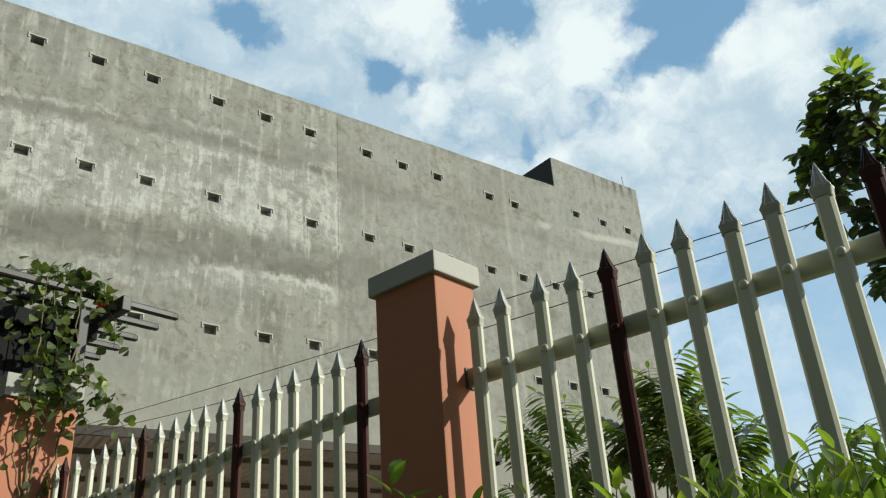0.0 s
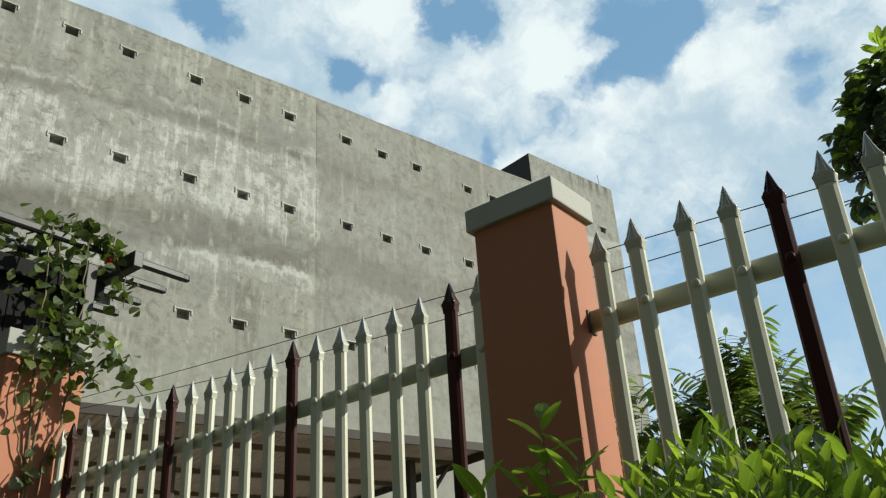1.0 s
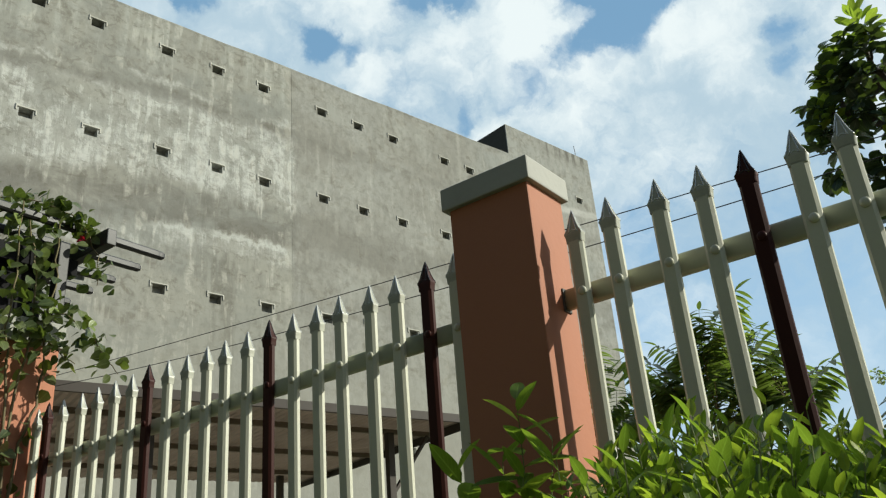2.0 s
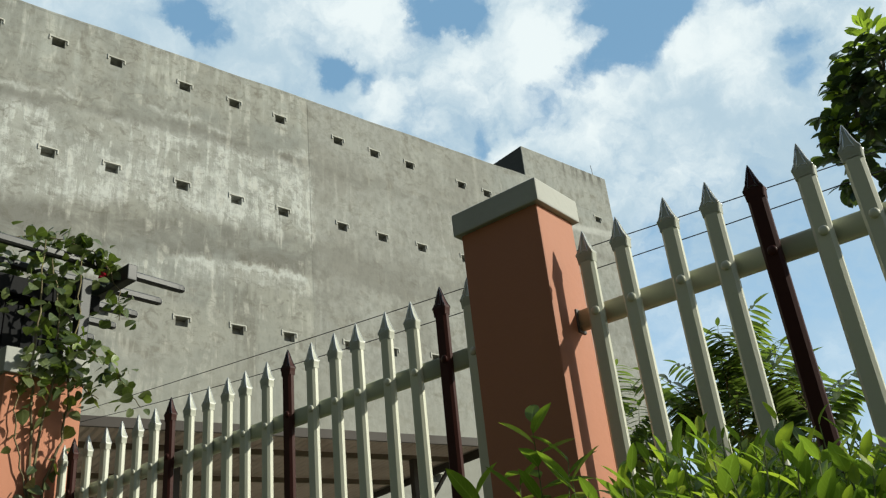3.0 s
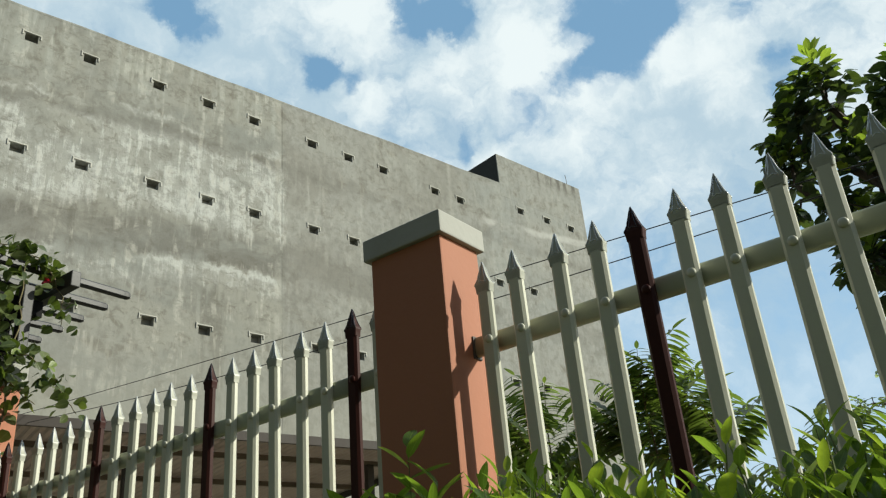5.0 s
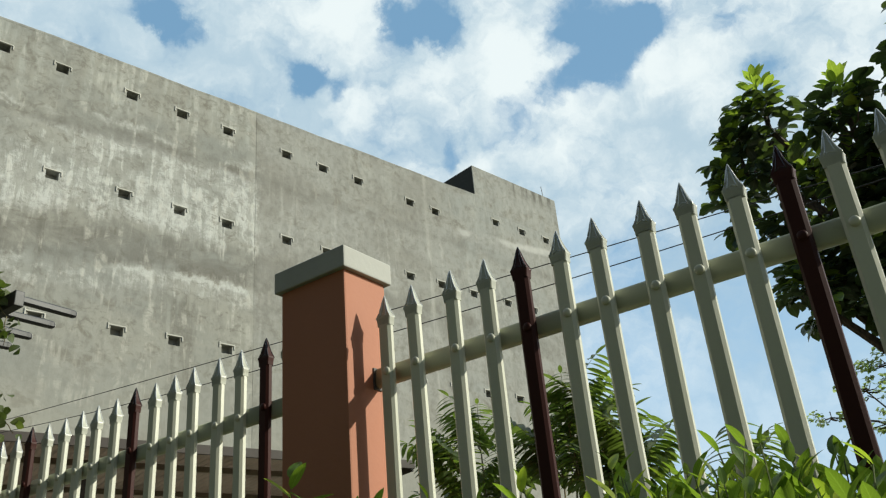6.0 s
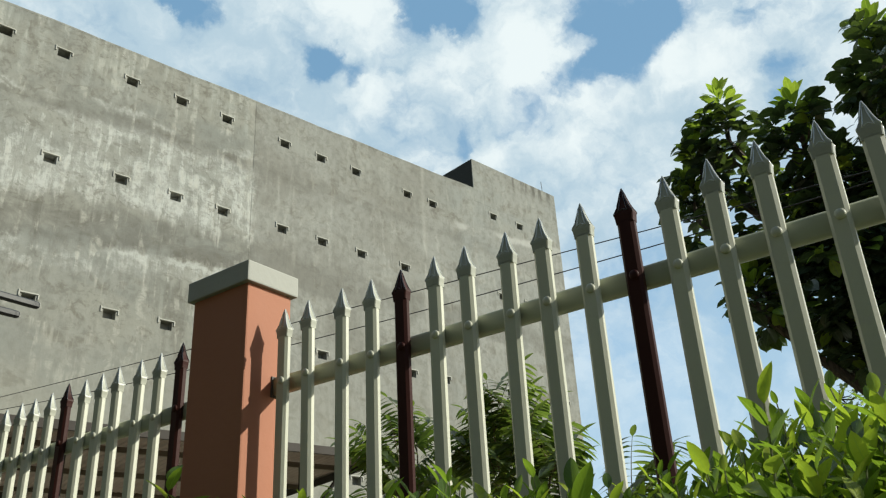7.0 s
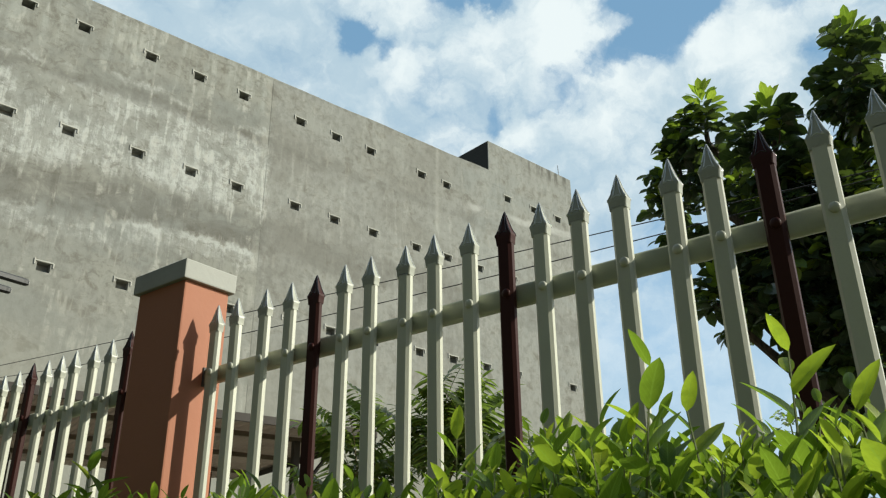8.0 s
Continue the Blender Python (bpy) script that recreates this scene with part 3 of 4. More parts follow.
def picket_meshes(paint, face_paint, tip_paint, tag):
    bm = loft(bmesh.new(), [ring(PICKET_W, PICKET_D, 0, 0.0095), ring(PICKET_W, PICKET_D, NECK - FOOT, 0.0095)])
    shaft = mesh_of("picket_" + tag, bm, paint)
    prof = [(0.059, 0.0335, -0.004), (0.0595, 0.034, 0.0), (0.061, 0.034, 0.010), (0.0655, 0.0355, 0.026), (0.0645, 0.0345, 0.033), (0.049, 0.029, 0.046),
            (0.0365, 0.0235, 0.062), (0.0255, 0.0175, 0.080), (0.014, 0.011, 0.102), (0.001, 0.001, 0.124)]
    tip = mesh_of("spear_tip_" + tag, loft(bmesh.new(), [ring(w, d, z, 0.003) for w, d, z in prof]), face_paint)
    # worn bright beads along the corners of the spear and, set in from them, on its faces
    bm = bmesh.new()
    edge = prof[3:]
    for s in (-1, 1):
        for side in (-1, 1):
            tube(bm, [(side * w * 0.485, s * d * 0.485, z) for w, d, z in edge], [0.0018, 0.0026, 0.0027, 0.0026, 0.0024, 0.0022, 0.0014], 6)
            tube(bm, [(side * w * 0.27, s * (d * 0.5 + 0.0006), z) for w, d, z in edge[1:-1]] + [(0, s * 0.0066, 0.1)], [0.0014, 0.0019, 0.0019, 0.0018, 0.0016, 0.0014], 5)
        tube(bm, [(-0.017, s * 0.0178, 0.033), (-0.009, s * 0.0166, 0.039), (0, s * 0.0154, 0.044), (0.009, s * 0.0166, 0.039), (0.017, s * 0.0178, 0.033)], [0.0012, 0.0017, 0.0018, 0.0017, 0.0012], 5)
    rim = mesh_of("tip_rim_" + tag, bm, tip_paint, True)
    bm = bmesh.new()
    bmesh.ops.create_uvsphere(bm, u_segments=10, v_segments=6, radius=0.0165)
    bmesh.ops.scale(bm, verts=bm.verts[:], vec=(1, 0.5, 1))
    bolt = mesh_of("bolt_" + tag, bm, paint, True)
    return shaft, tip, rim, bolt


LIGHT = picket_meshes(CREAM, TIP_CREAM, CAP_LIGHT, "cream")
DARK = picket_meshes(MAROON, MAROON, CAP_DARK, "maroon")


def fence_bay(places, darks, u0, u1, rise, taller, label):
    ob = thing("picket_fence", FENCE, label, "fence", "fence bays")
    rng = random.Random(int(abs(u0) * 100) + 3)
    for z in (2.513 + rise * 1.4, 1.35):
        bm = bmesh.new()
        prof = []
        for a in range(12):
            t = 2 * math.pi * a / 12
            c, s = math.cos(t), math.sin(t)
            prof.append((0.018 * math.copysign(abs(c) ** 0.55, c), 0.039 * math.copysign(abs(s) ** 0.55, s)))
        loft(bm, [[(u, 0.181 + y, z + h) for y, h in prof] for u in (u0, u1)])
        part("rail", bm, RAIL, ob, "weathered cream steel rail", smooth=True)
        for u in ((u0,) if u1 > 3 else (u0 + 0.004, u1)):
            bm = bmesh.new()
            box(bm, u - 0.004, u + 0.012, 0.156, 0.206, z - 0.046, z + 0.042, 0.004)
            part("bracket", bm, IRON, ob, "dark iron wall bracket")
    for i, u in enumerate(places):
        shaft, tip, rim, bolt = DARK if i in darks else LIGHT
        lean = pose(u, 0.139, FOOT + rise + (taller if i in darks else 0.0) + rng.uniform(-0.004, 0.004), rng.uniform(-0.25, 0.25), rng.uniform(-0.35, 0.35), rng.uniform(-1.5, 1.5))
        p = part("picket", shaft, None, ob, "dark maroon picket" if i in darks else "", at=lean)
        part("spear_tip", tip, None, p, at=pose(0, 0, NECK - FOOT - 0.004))
        part("tip_rim", rim, None, p, at=pose(0, 0, NECK - FOOT - 0.004))
        part("bolt", bolt, None, p, at=pose(0.005, -PICKET_D / 2 - 0.002, 2.508 - FOOT))
    return ob


RIGHT_BAY = [0.070, 0.226, 0.389, 0.546, 0.699, 0.846, 1.003, 1.158, 1.313, 1.468, 1.622, 1.763, 1.911, 2.058, 2.215, 2.367, 2.521, 2.673, 2.827, 2.981, 3.135]
LEFT_BAY = [-0.470, -0.614, -0.757, -0.911, -1.064, -1.216, -1.369, -1.532, -1.683, -1.835, -1.979, -2.130, -2.279, -2.436, -2.583, -2.741, -2.893, -3.058, -3.238, -3.390, -3.520]
fence_bay(RIGHT_BAY, (4, 10, 16), -0.024, 3.3, 0.0, 0.0, "cream steel picket fence with every sixth picket maroon")
fence_bay(LEFT_BAY, (1, 7, 13, 19), -3.57, -0.382, 0.008, 0.016, "cream steel picket fence between two terracotta pillars")


# ---- overhead cables ----
for c0, c1, c2 in ((3.631, -0.0626, 0.001), (3.495, -0.036, 0.0054)):
    bm = bmesh.new()
    us = [-9 + 0.5 * i for i in range(31)]
    tube(bm, [(u, 2.0, c0 + c1 * u + c2 * u * u) for u in us], [0.0034] * len(us), 5)
    ob = tagged(new("cable", mesh_of("cable", bm, CABLE, True)), "thin black cable strung behind the fence", "cable", "cables")
    ob.matrix_basis = FENCE


# ---- pergola beside the overgrown pillar ----
def pergola():
    ob = thing("pergola", FENCE, "black timber pergola with projecting weathered rafter ends", "pergola")
    bm = bmesh.new()
    prof = [(x, z) for x, z, _ in ring(0.052, 0.058, 0, 0.012)]
    loft(bm, [[(x * s, v, z * s) for x, z in prof] for v, s in ((-1.5, 1.0), (0.94, 1.0), (0.955, 0.94), (0.972, 0.985), (0.99, 0.9), (1.0, 0.74))])
    rafter = mesh_of("rafter", bm, BLACK_WOOD)
    for k in range(9):
        r = part("rafter", rafter, BLACK_WOOD, ob, at=pose(-3.63 - 0.31 * k, 0, 4.10, 0, 0, (0.6, -0.5, 0.3, -0.2)[k % 4]))
        bm = bmesh.new()
        box(bm, -0.017, 0.017, 0.998, 1.004, -0.019, 0.019, 0.002)
        part("end_grain", bm, HOOD, r, "pale splintered end grain")
    for v in (0.45, -0.9):
        bm = bmesh.new()
        box(bm, -6.2, -3.42, v - 0.035, v + 0.035, 3.955, 4.068, 0.006)
        part("beam", bm, BLACK_WOOD, ob)
    bm = bmesh.new()
    box(bm, -0.045, 0.045, -0.045, 0.045, 0, 3.96, 0.006)
    post = mesh_of("post", bm, BLACK_WOOD)
    for v in (0.45, -0.9):
        part("post", post, BLACK_WOOD, ob, at=pose(-5.9, v, 0))
    bm = bmesh.new()
    box(bm, -3.66, -3.585, 0.19, 0.262, 3.383, 3.955, 0.006)
    part("short_post", bm, BLACK_WOOD, ob)
    for v in (0.45, -0.25, -0.9):
        bm = bmesh.new()
        box(bm, -5.9, -4.22, v - 0.04, v + 0.04, 3.46, 3.56, 0.006)
        part("cross_bar", bm, BLACK_WOOD, ob)
    for u in (-3.76, -4.6):
        bm = bmesh.new()
        box(bm, u - 0.04, u + 0.04, -1.3, 0.4, 3.80, 3.92, 0.006)
        part("side_beam", bm, SHADE_BLACK, ob)
    bm = bmesh.new()
    box(bm, -0.012, 0.012, -0.045, 0.045, 3.54, 3.95, 0.004)
    slat = mesh_of("slat", bm, SHADE_BLACK)
    for k in range(11):
        part("slat", slat, None, ob, at=pose(-4.26, -0.85 + 0.125 * k, 0))
    # boards added to stand for the shade between the pillar cap and side beam
    bm = bmesh.new()
    box(bm, -0.011, 0.011, -0.056, 0.056, 3.386, 3.82, 0.004)
    board = mesh_of("board", bm, SHADE_BLACK)
    for k in range(13):
        part("board", board, None, ob, at=pose(-3.80 - 0.004 * (k % 2), 0.10 - 0.116 * k, 0))


pergola()


# ---- climbing vine on pillar and pergola ----
def vine():
    rng = random.Random(11)
    ob = thing("climbing_vine", FENCE, "leafy climbing vine with brown stems on the pillar and pergola", "vine")
    paths = [[(-3.54, -0.08, 1.0), (-3.535, -0.05, 2.0), (-3.53, -0.04, 2.7), (-3.52, -0.10, 3.15), (-3.51, -0.12, 3.42), (-3.52, -0.09, 3.7), (-3.56, -0.09, 4.14)],
             [(-3.54, 0.0, 1.0), (-3.53, -0.02, 2.2), (-3.53, -0.03, 2.8), (-3.52, 0.02, 3.1), (-3.51, 0.04, 3.40), (-3.55, 0.02, 3.75), (-3.66, 0.0, 4.15)],
             [(-3.54, -0.03, 1.2), (-3.53, 0.0, 2.2), (-3.53, 0.05, 2.62), (-3.525, 0.11, 2.8), (-3.52, 0.13, 3.05), (-3.51, 0.12, 3.36), (-3.54, 0.16, 3.7), (-3.58, 0.17, 4.1)],
             [(-3.53, -0.04, 2.5), (-3.53, -0.12, 2.75), (-3.53, -0.17, 2.95), (-3.52, -0.15, 3.2), (-3.51, -0.1, 3.4)],
             [(-3.60, 0.1, 3.46), (-3.45, 0.2, 3.42), (-3.30, 0.28, 3.28), (-3.16, 0.33, 3.08), (-3.08, 0.36, 2.98)],
             [(-3.66, 0.05, 3.40), (-3.52, 0.1, 3.30), (-3.38, 0.16, 3.12), (-3.28, 0.2, 3.06)],
             [(-3.9, -0.1, 4.18), (-3.7, 0.1, 4.24), (-3.56, 0.3, 4.15), (-3.52, 0.42, 3.9), (-3.55, 0.45, 3.7)],
             [(-4.1, -0.4, 4.2), (-3.85, -0.1, 4.28), (-3.68, 0.15, 4.26), (-3.6, 0.35, 4.12)],
             [(-4.3, -0.6, 4.15), (-4.2, -0.3, 4.25), (-4.1, 0.1, 4.2), (-4.0, 0.4, 4.1)],
             [(-3.92, -0.08, 3.5), (-4.0, -0.1, 3.8), (-4.05, -0.12, 4.1)],
             [(-4.15, 0.2, 3.4), (-4.1, 0.1, 3.75), (-4.2, 0.0, 4.1)]]
    density = [100, 90, 104, 30, 104, 64, 80, 92, 82, 60, 56]
    verts, faces = [], []
    for path, count in zip(paths, density):
        fine = []
        pts = [Vector(p) for p in path]
        for a, b in zip(pts, pts[1:]):
            for k in range(4):
                fine.append(a.lerp(b, k / 4) + Vector((rng.uniform(-1, 1), rng.uniform(-1, 1), rng.uniform(-1, 1))) * 0.012)
        fine.append(pts[-1])
        bm = bmesh.new()
        r0 = 0.011 if path[0][2] < 1.5 else 0.006
        tube(bm, fine, [r0 * (1 - 0.6 * i / len(fine)) for i in range(len(fine))], 5)
        part("stem", bm, STEM, ob, smooth=True)
        for k in range(count):
            p = fine[rng.randrange(len(fine))]
            if p.z < 2.3:
                continue
            if p.x > -3.56 and p.z < 3.12 and rng.random() < 0.78:
                continue
            spread = 0.08 if p.z > 3.45 else 0.065
            q = p + Vector((abs(rng.uniform(-0.02, 0.08)) if p.x > -3.6 else rng.uniform(-1.6, 1.6) * spread, rng.uniform(-1.3, 1.1) * spread, rng.uniform(-1.5, 1.1) * spread * 0.8))
            L = rng.uniform(0.052, 0.098)
            a = rng.uniform(0, 2 * math.pi)
            d = Vector((math.cos(a), -0.35 + 0.6 * math.sin(a), rng.uniform(-0.9, 0.1)))
            add_leaf(verts, faces, aim(q, d, rng.uniform(-1.2, 1.2)), leaf_points(L, L * rng.uniform(0.7, 0.9), 0.15, 0.36), 0.2)
    # thick cover over the pergola's near corner
    for k in range(260):
        u, v = rng.uniform(-4.9, -3.55), rng.uniform(-0.7, 0.5)
        z = 4.12 + rng.gauss(0.0, 0.04) - (rng.random() ** 2) * 0.65
        if z < 3.6 and rng.random() < 0.5:
            continue
        L = rng.uniform(0.05, 0.10)
        a = rng.uniform(0, 2 * math.pi)
        add_leaf(verts, faces, aim((u, v, z), (math.cos(a), math.sin(a) - 0.3, rng.uniform(-0.9, 0.2)), rng.uniform(-1.2, 1.2)), leaf_points(L, L * 0.8, 0.15, 0.36), 0.2)
    part("foliage", leaves_mesh("foliage", verts, faces, VINE_LEAF), None, ob)
    for cu, cv, cz in ((-3.57, 0.34, 4.0), (-3.62, 0.38, 4.02), (-4.1, -0.3, 3.72), (-3.95, -0.2, 3.66), (-4.35, -0.5, 3.9)):
        verts, faces = [], []
        for k in range(9):
            a = 2 * math.pi * k / 9
            add_leaf(verts, faces, aim((cu, cv - 0.01 * (k % 3), cz), (math.cos(a), -0.5, math.sin(a)), rng.uniform(-0.5, 0.5)), leaf_points(0.035, 0.026, 0.1), 0.3)
        part("blossom", leaves_mesh("blossom", verts, faces, PETAL), None, ob, "small red blossom")


vine()


# ---- pinnate-leaved shrubs behind the fence ----
def frond(verts, faces, stem, base, out, length, rng, pairs=9):
    """One feather leaf: an arching rib with paired leaflets."""
    out = Vector(out).normalized()
    side = out.cross(Vector((0, 0, 1))).normalized()
    flat = Vector((out.x, out.y, 0)).normalized()
    pts = []
    for i in range(pairs + 2):
        s = i / (pairs + 1)
        pts.append(Vector(base) + out * length * s + (flat * 0.22 - Vector((0, 0, 0.3))) * length * s * s)
    tube(stem, pts, [0.0035 * (1 - 0.7 * i / len(pts)) for i in range(len(pts))], 4)
    for i in range(2, len(pts)):
        s = i / (len(pts) - 1)
        along = (pts[i] - pts[i - 1]).normalized()
        L = length * 0.31 * (0.55 + 0.6 * math.sin(math.pi * min(0.92, 0.2 + 0.72 * s))) * rng.uniform(0.88, 1.08)
        for sg in (-1, 1):
            d = side * sg + along * 0.5 + Vector((0, 0, -0.42 + rng.uniform(-0.1, 0.1)))
            add_leaf(verts, faces, aim(pts[i], d, rng.uniform(-0.35, 0.35)), leaf_points(L, L * 0.25, 0.3, 0.45), 0.2)
    add_leaf(verts, faces, aim(pts[-1], pts[-1] - pts[-2]), leaf_points(length * 0.2, length * 0.06, 0.2, 0.42), 0.2)


def feather_shrub(x, y, top, seed, spread=0.66):
    rng = random.Random(seed)
    ob = thing("feather_leaf_shrub", pose(x, y, 0), "green shrub with arching feather-like leaves behind the fence", "shrub", "shrubs behind the fence")
    verts, faces = [], []
    for c in range(3):
        stems = bmesh.new()
        a = rng.uniform(0, 6.28)
        lean = Vector((math.cos(a), math.sin(a), 0)) * rng.uniform(0.05, 0.22)
        h = top - 0.22 - 0.2 * c * rng.uniform(0.5, 1)
        cane = [Vector((lean.x * s * s, lean.y * s * s, h * s)) for s in (0, 0.3, 0.6, 0.85, 1.0)]
        tube(stems, cane, [0.016, 0.014, 0.011, 0.008, 0.005], 6)
        for k in range(6):
            s = rng.uniform(0.45, 1.0) if k > 3 else 1.0
            p = cane[-1].lerp(cane[1], (1 - s))
            az = rng.uniform(0, 6.28)
            up = rng.uniform(1.6, 4.0) if s > 0.9 else rng.uniform(0.6, 1.8)
            frond(verts, faces, stems, p, (math.cos(az), math.sin(az), up), rng.uniform(0.42, spread), rng, 12)
        part("cane", stems, STEM, ob)
    part("foliage", leaves_mesh("foliage", verts, faces, FROND), None, ob)


for x, y, top, seed in ((4.2, 3.95, 2.95, 1), (4.3, 3.5, 2.85, 2), (4.2, 3.1, 2.9, 3), (4.25, 2.75, 2.6, 4), (4.3, 2.4, 2.25, 5), (4.6, 4.4, 2.7, 6), (4.7, 4.9, 2.5, 10)):
    feather_shrub(x, y, top, seed)


# ---- trees ----
def tree(x, y, lobes, leaf_len, seed, count, trunk_top, lean, mat, name, label, trunk_r=0.11, young=0):
    rng = random.Random(seed)
    ob = thing(name, pose(x, y, 0), label, "tree")
    bm = bmesh.new()
    trunk = [Vector((lean[0] * s + 0.05 * math.sin(4 * s), lean[1] * s, trunk_top * s)) for s in (0, 0.15, 0.35, 0.55, 0.75, 0.9, 1.0)]
    tube(bm, trunk, [trunk_r * r for r in (1.35, 1.05, 0.95, 0.85, 0.75, 0.65, 0.55)], 9)
    part("trunk", bm, BARK, ob, smooth=True)
    verts, faces, yv, yf = [], [], [], []
    total = sum(l[3] * l[4] for l in lobes)
    for cx, cy, cz, r, h in lobes:
        c = Vector((cx - x, cy - y, cz))
        limbs = bmesh.new()
        fork = trunk[-1].lerp(trunk[3], rng.random())
        mid = fork.lerp(c, 0.5) + Vector((rng.uniform(-0.15, 0.15), rng.uniform(-0.15, 0.15), 0.1))
        top = c + Vector((0, 0, h * 0.85))
        tube(limbs, [fork, mid, c, top], [trunk_r * 0.5, trunk_r * 0.36, trunk_r * 0.24, 0.012], 6)
        n = int(count * r * h / total)
        twigs = max(10, n // 9)
        # a rosette of new leaves on top of each head
        if young:
            for k in range(26):
                az, rise = k * 2.4, k / 26
                d = Vector((math.cos(az), math.sin(az), 0.15 + 2.2 * rise ** 2))
                p = top + Vector((math.cos(az) * 0.10 * (1 - rise), math.sin(az) * 0.10 * (1 - rise), 0.24 * rise))
                add_leaf(yv, yf, aim(p, d, rng.uniform(-0.5, 0.5)), leaf_points(leaf_len * rng.uniform(0.7, 1.05), leaf_len * 0.42, 0.18, 0.58), 0.2)
        for t in range(twigs):
            a, b = rng.uniform(0, 6.283), rng.uniform(-1, 1)
            rad = rng.uniform(0.3, 1.0) ** 0.5 * rng.uniform(0.72, 1.22)
            flat = math.sqrt(1 - b * b)
            taper = 1.0 - 0.35 * max(0.0, b)
            end = c + Vector((math.cos(a) * flat * r * rad * taper, math.sin(a) * flat * r * rad * taper, b * h * rad))
            core = c + Vector((0, 0, max(-h, min(h * 0.8, (end.z - c.z) * 0.6 - 0.1 * h))))
            if t % 2 == 0:
                tube(limbs, [core, core.lerp(end, 0.6) + Vector((0, 0, -0.04)), end], [0.014, 0.009, 0.004], 4)
            go = (end - core).normalized() + Vector((0, 0, 0.45))
            outer = rad > 0.8 and b > 0.25
            for k in range(9):
                az = k * 2.4 + rng.uniform(-0.3, 0.3)
                d = go * 0.45 + Vector((math.cos(az), math.sin(az), rng.uniform(-0.8, 0.35)))
                L = leaf_len * rng.uniform(0.65, 1.1)
                fresh = outer and k < 3 and rng.random() < young
                m = aim(end + go * 0.02 * k, d if not fresh else d + Vector((0, 0, 0.6)), rng.uniform(-0.7, 0.7))
                add_leaf(yv if fresh else verts, yf if fresh else faces, m, leaf_points(L, L * 0.6, 0.32, 0.58), 0.2)
        part("limb", limbs, BARK, ob)
    crown = part("crown", leaves_mesh("crown", verts, faces, mat), None, ob)
    if yf:
        part("young_leaves", leaves_mesh("young_leaves", yv, yf, TREE_YOUNG), None, crown, "bright yellow-green new leaves")


tree(7.7, 1.6, [(7.35, 2.76, 5.80, 0.17, 0.42), (7.3, 3.08, 5.52, 0.17, 0.26), (7.3, 3.22, 5.15, 0.16, 0.24), (7.1, 2.72, 3.95, 0.16, 0.2), (7.05, 1.98, 5.2, 0.25, 0.40), (7.3, 1.25, 5.62, 0.33, 0.56), (7.45, 2.58, 4.75, 0.34, 0.6), (7.3, 1.85, 4.45, 0.48, 0.7),
                 (7.5, 2.0, 3.9, 0.42, 0.5), (7.4, 1.5, 4.35, 0.42, 0.7), (7.55, 1.75, 3.45, 0.45, 0.5), (7.6, 1.7, 3.95, 0.40, 0.45), (7.5, 2.8, 4.2, 0.22, 0.4)],
     0.19, 21, 5300, 4.4, (-0.1, 0.35), TREE_LEAF, "broadleaf_tree", "dense dark green broadleaf tree with pale new tips", 0.12, 0.5)
tree(15.0, 4.2, [(15.0, 5.95, 4.7, 0.4, 0.12), (15.1, 5.3, 5.0, 0.5, 0.16), (14.9, 4.75, 5.3, 0.5, 0.2), (15.1, 4.1, 5.7, 0.6, 0.3), (15.2, 3.5, 6.2, 0.6, 0.35), (15.0, 5.0, 4.4, 0.6, 0.16), (15.0, 4.1, 4.6, 0.6, 0.2)],
     0.10, 31, 2000, 4.0, (0.1, 0.3), HAZED_LEAF, "far_tree", "sparse pale feathery tree far behind the fence, lightened for haze", 0.05)


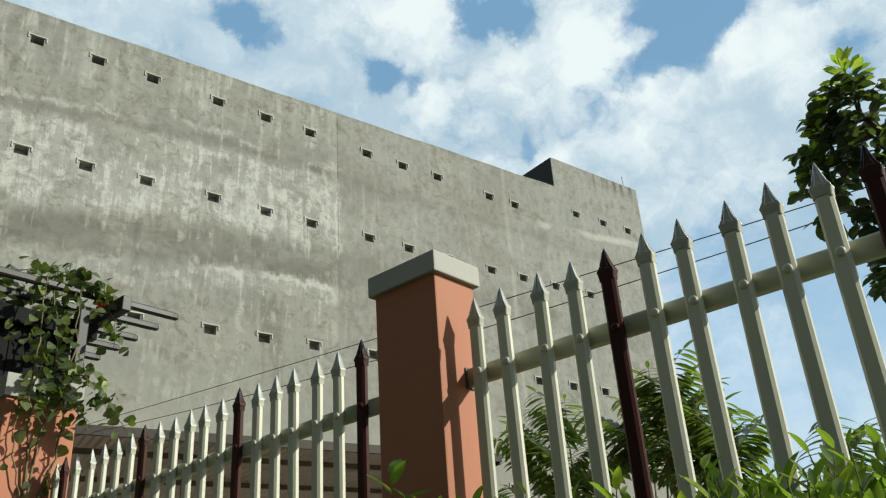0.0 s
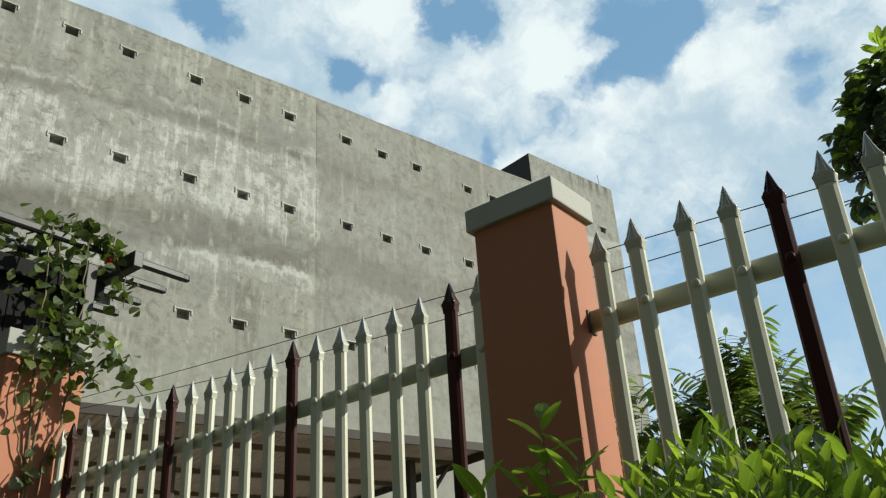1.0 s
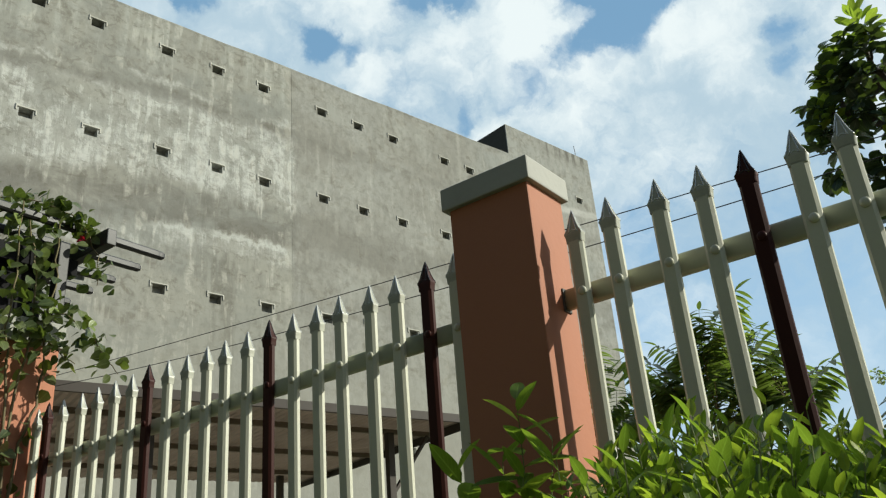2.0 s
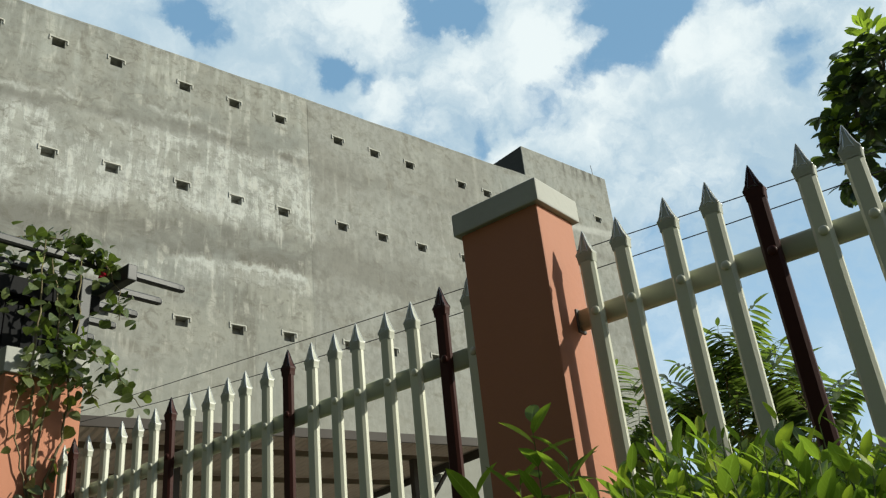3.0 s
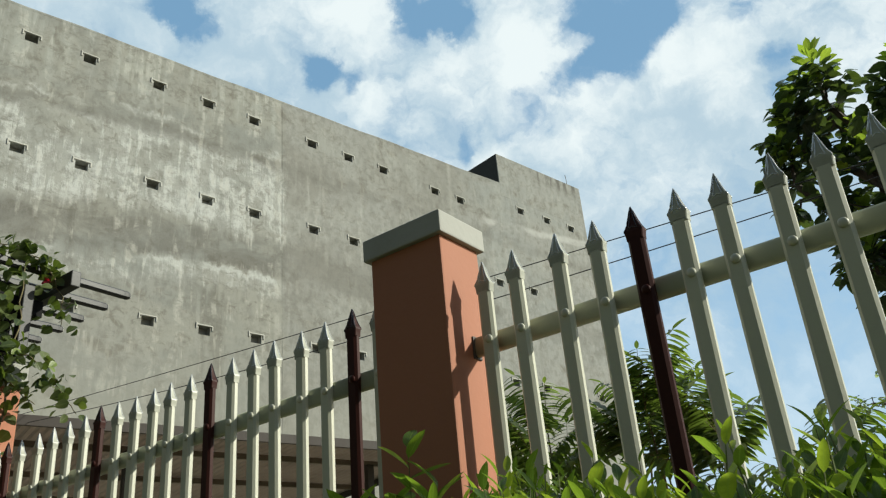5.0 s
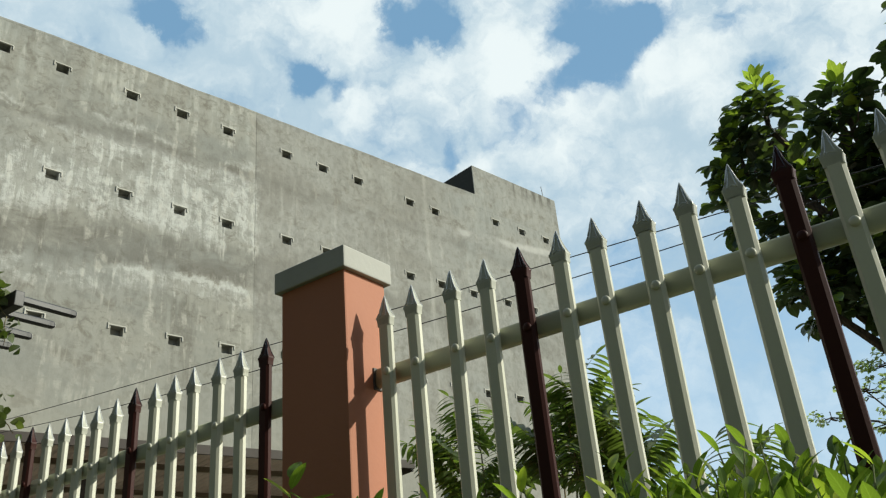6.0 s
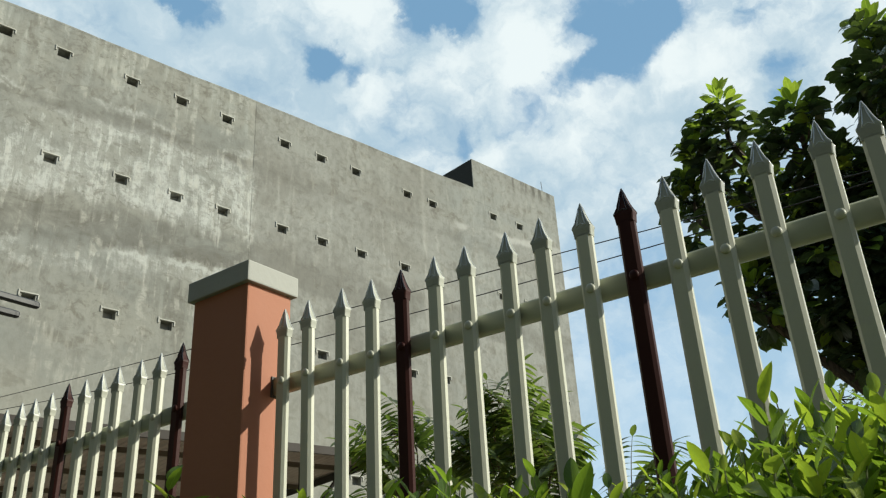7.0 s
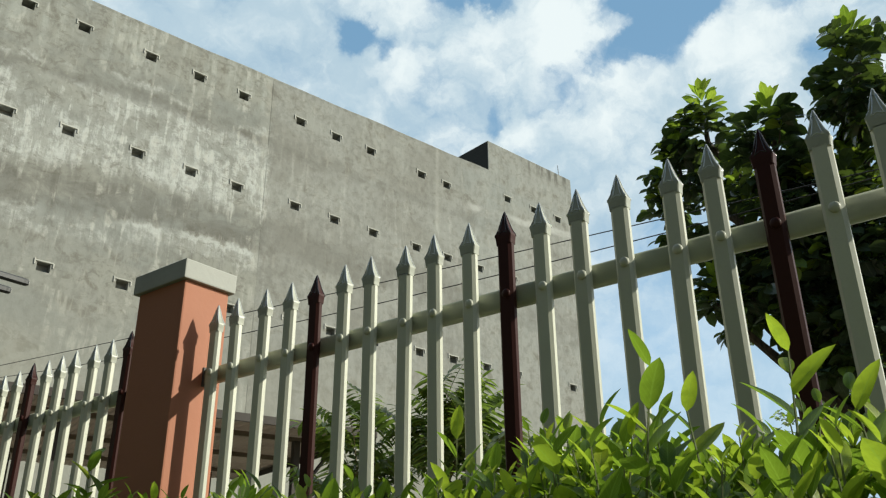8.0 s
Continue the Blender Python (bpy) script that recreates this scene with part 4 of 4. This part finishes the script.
# ---- hedge in front of the fence ----
def hedge():
    rng = random.Random(5)
    ob = thing("leafy_hedge", FENCE, "bright green leafy hedge along the street side of the fence", "hedge")
    verts, faces = [], []
    stems = bmesh.new()
    blades = []
    for L, wide, curl in ((0.10, 0.042, 0.12), (0.115, 0.042, 0.25), (0.09, 0.037, 0.3), (0.105, 0.036, 0.02)):
        lv, lf = [], []
        add_leaf(lv, lf, Matrix.Identity(4), leaf_points(L, wide, curl, 0.42, 8), 0.32)
        blades.append(leaves_mesh("leaf", lv, lf, HEDGE_LEAF, 8))

    def shoot(u, v, z0, z1, size, tilt=(0, 0), single=False):
        tip = Vector((u + tilt[0], v + tilt[1], z1))
        root = Vector((u, v, z0))
        tube(stems, [root, root.lerp(tip, 0.5), tip], [0.0024, 0.002, 0.0012], 4)
        steps = max(4, int((z1 - z0) / 0.03))
        for k in range(steps):
            s = (k + 1) / steps
            p = root.lerp(tip, s)
            az = k * 2.4 + rng.uniform(-0.4, 0.4)
            L = size * (1.05 - 0.4 * s ** 3) * rng.uniform(0.75, 1.15)
            up = (0.05 + 1.3 * s ** 4 if single and u < 0.3 else 0.35 + 1.6 * s ** 2) + rng.uniform(-0.35, 0.35)
            m = aim(p, (math.cos(az), math.sin(az), up), rng.uniform(-0.5, 0.5))
            if single and s > 0.35:
                part("leaf", blades[k % 4], None, ob, at=m @ Matrix.Scale(L / 0.10, 4))
            else:
                add_leaf(verts, faces, m, leaf_points(L, L * rng.uniform(0.32, 0.44), rng.uniform(0.05, 0.35), 0.42, 7), 0.3)

    for k in range(2700):
        u, v = rng.uniform(-2.2, 3.5), rng.uniform(-1.08, -0.28)
        crest = 1.65 + 0.03 * math.sin(u * 3.1) + 0.03 * math.sin(u * 7.7 + v * 5) + 0.28 * min(v + 1.0, 0.45)
        if u < 0.5:
            crest -= 0.16 * min(1.0, (0.5 - u) / 0.4)
        crest += 0.015 * max(0.0, min(1.0, (u - 1.1) / 0.4))
        z1 = crest + rng.gauss(-0.035, 0.045)
        shoot(u, v, z1 - rng.uniform(0.16, 0.3), z1, rng.uniform(0.052, 0.1), (rng.uniform(-0.05, 0.05), rng.uniform(-0.05, 0.05)))
    # taller shoots
    for u, v, z in ((0.05, -0.34, 2.06), (0.12, -0.38, 1.93), (-0.02, -0.36, 1.90), (0.2, -0.40, 1.87), (-0.14, -0.33, 1.90), (0.06, -0.42, 1.84), (2.53, -0.95, 1.855), (2.45, -0.9, 1.79), (2.74, -0.9, 1.86), (2.95, -0.7, 1.85),
                    (2.82, -0.75, 1.82), (1.12, -0.8, 1.79), (1.3, -0.7, 1.82), (1.6, -0.85, 1.78), (2.1, -0.5, 1.84), (3.1, -0.9, 1.84), (2.62, -0.9, 1.80), (2.2, -0.95, 1.79),
                    (0.95, -0.78, 1.77)):
        shoot(u, v, 1.6, z, 0.165 if u < 0.3 else 0.09, (rng.uniform(-0.04, 0.04), rng.uniform(-0.03, 0.03)), True)
    # inner mass down to the ground
    for k in range(3200):
        u, v, z = rng.uniform(-2.2, 3.5), rng.uniform(-1.2, -0.28), rng.uniform(0.1, 1.62)
        a = rng.uniform(0, 6.28)
        L = rng.uniform(0.07, 0.12)
        add_leaf(verts, faces, aim((u, v, z), (math.cos(a), math.sin(a), rng.uniform(-0.4, 0.6)), rng.uniform(-1, 1)), leaf_points(L, L * 0.42, 0.2, 0.42, 7), 0.25)
    for k in range(40):
        u, v = rng.uniform(-2.1, 3.4), rng.uniform(-1.0, -0.45)
        bm = bmesh.new()
        tube(bm, [(u, v, 0), (u + rng.uniform(-0.08, 0.08), v + rng.uniform(-0.08, 0.08), 0.8), (u + rng.uniform(-0.15, 0.15), v + rng.uniform(-0.1, 0.1), 1.5)], [0.014, 0.011, 0.006], 5)
        part("branch", bm, STEM, ob)
    tagged(part("twig", stems, TWIG, ob), kind="stuff")
    tagged(part("foliage", leaves_mesh("foliage", verts, faces, HEDGE_LEAF, 7), None, ob), kind="stuff")


hedge()
